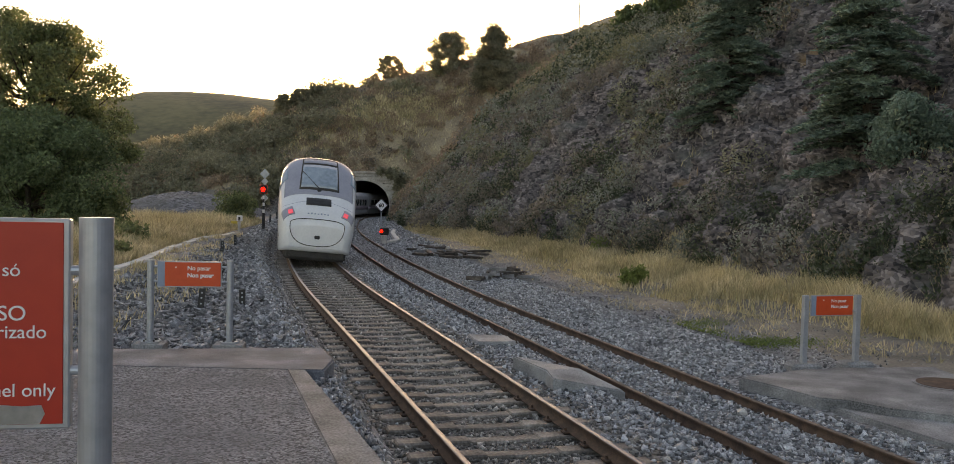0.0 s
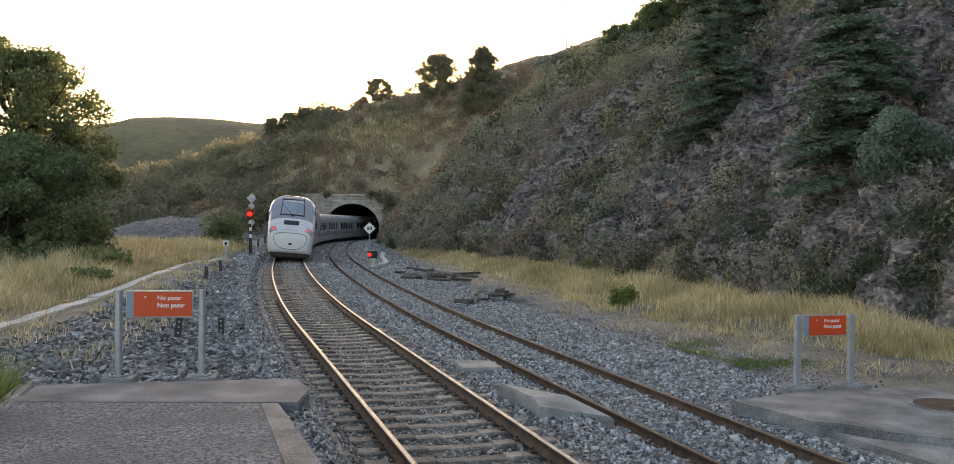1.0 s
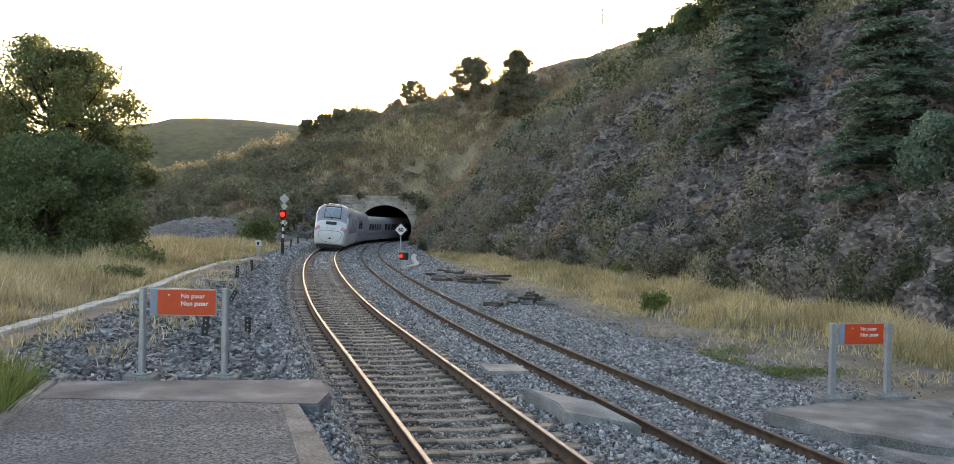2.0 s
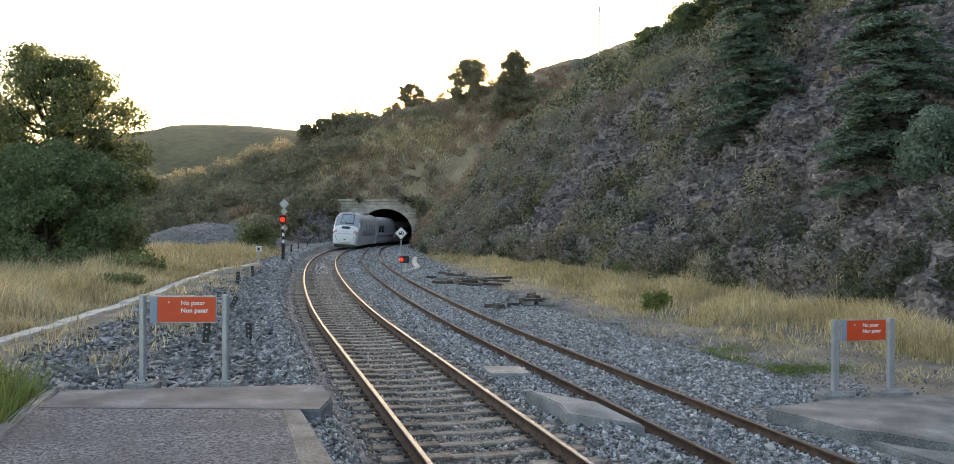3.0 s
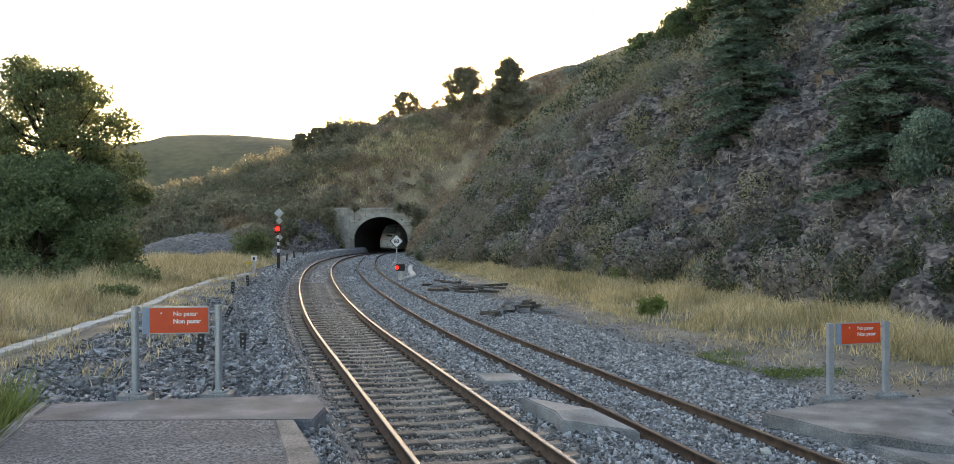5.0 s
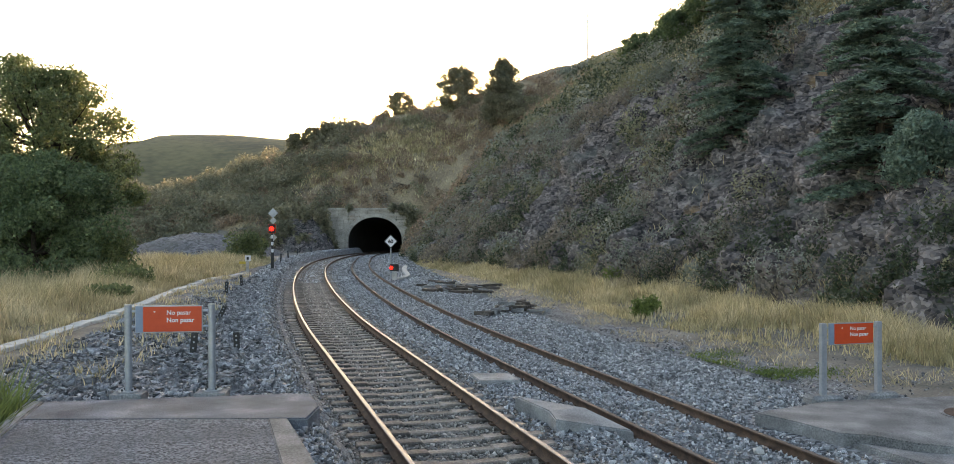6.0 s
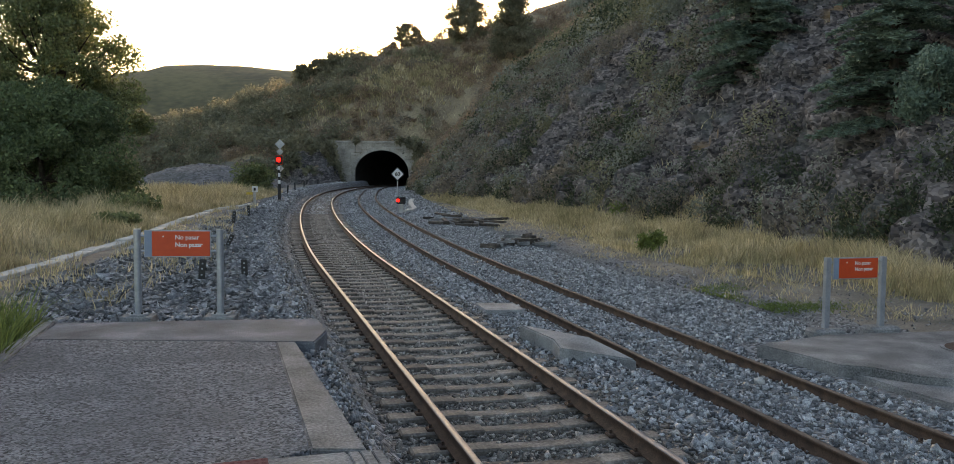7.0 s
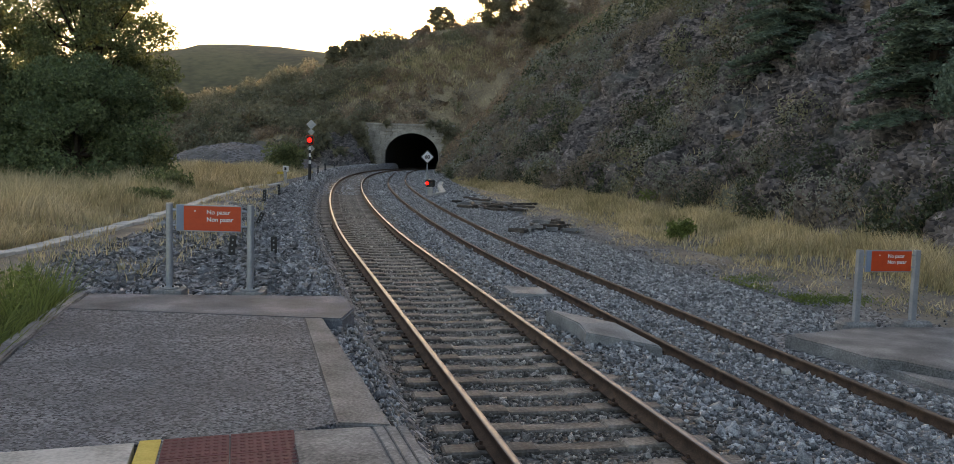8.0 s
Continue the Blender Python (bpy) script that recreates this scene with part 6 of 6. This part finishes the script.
def make_piles():
    rnd = random.Random(17)
    for cx, cy, n, ln, mat, label, spread in ((-0.55, 45.5, 24, 2.2, M_TIMBER, "heap of old dark wooden sleepers beside the siding", 1.15), (1.75, 33.6, 30, 0.9, M_TIMBER, "heap of broken grey timber and slabs on the gravel", 0.85), (-2.3, 51.5, 5, 2.2, M_TIMBER, "few old wooden sleepers lying on the gravel", 0.9)):
        z0 = side_level(cx, cy) - 0.02
        pile = thing("sleeper_pile", (cx, cy, z0), label, "timber pile", group="timber piles")
        for i in range(n):
            bm = box(rnd.uniform(0.16, 0.24), ln * rnd.uniform(0.3, 0.9), rnd.uniform(0.09, 0.15), (0, 0, 0), 0.015)
            ob = part("old_sleeper", bm, mat if rnd.random() < 0.72 else M_CONCRETE, pile)
            ob.matrix_basis = pose(max(-1.3, min(1.5, rnd.gauss(0, spread * 0.75))), rnd.gauss(0, spread * 1.1), 0.07 + 0.10 * (i % 3) * (0.4 + 0.6 * rnd.random()), rnd.uniform(-4, 4), rnd.uniform(-6, 6), rnd.uniform(-75, 75) + 50)
    pth = thing("pale_duct", (0, 0, 0), "pale winding concrete duct beside the ground signal", "cable duct")
    pts = [(-4.5, 56.6), (-4.15, 57.6), (-4.05, 59.4), (-4.25, 61.5), (-4.6, 64.5), (-5.0, 69), (-5.25, 74)]
    for (x0, y0), (x1, y1) in zip(pts[:-1], pts[1:]):
        d = Vector((x1 - x0, y1 - y0, 0))
        bm = box(0.34, d.length + 0.08, 0.25, (0, 0, 0), 0.03)
        ob = part("duct_section", bm, M_PALE, pth)
        ob.matrix_basis = pose((x0 + x1) / 2, (y0 + y1) / 2, side_level((x0 + x1) / 2, (y0 + y1) / 2) + 0.06, 0, 0, math.degrees(math.atan2(-d.x, d.y)))
    box_ = part("point_box", box(0.42, 0.3, 0.26, (0, 0, 0.08), 0.02), M_BLACK)
    box_.matrix_basis = pose(-6.9, 50.5, -0.93, 0, 0, 12)
    tagged(box_, "small black trackside connection box in the ballast", "junction box")
    mast = thing("radio_mast", (21.5, 165, land(21.5, 165)), "thin pale radio mast on the hilltop", "mast")
    top = 2.2 + (371 - 15) * 165 / 1490 - land(21.5, 165)
    part("pole", rod((0, 0, 0), (0, 0, top), 0.15, 0.1, 6), M_GALV, mast)
    part("crossbar", box(0.9, 0.06, 0.06, (0, 0, top * 0.93)), M_GALV, mast)
    rr = random.Random(23)
    for x, y, s in ((3.9, 13.4, 0.06), (4.05, 12.6, 0.09), (3.3, 13.6, 0.05), (4.95, 11.0, 0.07), (2.1, 16.4, 0.05), (-0.9, 27.0, 0.06)):
        bm = bmesh.new()
        bmesh.ops.create_icosphere(bm, subdivisions=1, radius=s)
        for v in bm.verts:
            v.co = Vector((v.co.x * rr.uniform(0.8, 1.3), v.co.y * rr.uniform(0.7, 1.2), v.co.z * rr.uniform(0.5, 0.8)))
        ob = part("pale_rock", bm, M_PALE)
        ob.matrix_basis = pose(x, y, side_level(x, y) + s * 0.3)
        tagged(ob, "pale loose rock lying on the ballast", "rock", group="pale loose rocks")


def make_scree(x0, x1, y0, y1, height, label, mat, rough):
    """A bare slope of grey slate waste, highest at its back."""
    n, k, verts, faces = 70, 16, [], []
    for i in range(n):
        x = x0 + (x1 - x0) * i / (n - 1)
        for j in range(k):
            y = y0 + (y1 - y0) * j / (k - 1)
            env = math.sin(math.pi * i / (n - 1)) ** 0.6
            h = height * env * math.sin(min(1.0, j / 11) * math.pi / 2)
            verts.append((x + 0.4 * fbm(x, y), y, -1.1 + h + rough * env * (fbm(x * 0.6, y * 0.6, 3) + 0.8 * fbm(x * 0.25, y * 0.3, 8))))
    for i in range(n - 1):
        for j in range(k - 1):
            a = i * k + j
            faces.append((a, a + k, a + k + 1, a + 1))
    ob = raw("scree_bank", verts, faces, mat, smooth=rough < 0.5)
    tagged(ob, label, "scree", kind="structure")


make_scree(-38, -20.5, 88, 102, 2.9, "bare grey bank of slate waste behind the field", M_SCREE, 0.35)
make_scree(-28, -18.9, 119, 129.5, 4.8, "steep broken rock slope beside the tunnel portal", M_ROCK, 1.1)
make_bed()
make_rock()
make_path()
make_posts()
make_piles()
make_trees()
make_hill_plants()
make_grass()
make_stones()


def motions():
    walk(end_car, car_rows(0.0, 19.6))
    for i, c in enumerate(coaches):
        walk(c, car_rows(20.1 + 13.1 * i, 12.7))


motions()
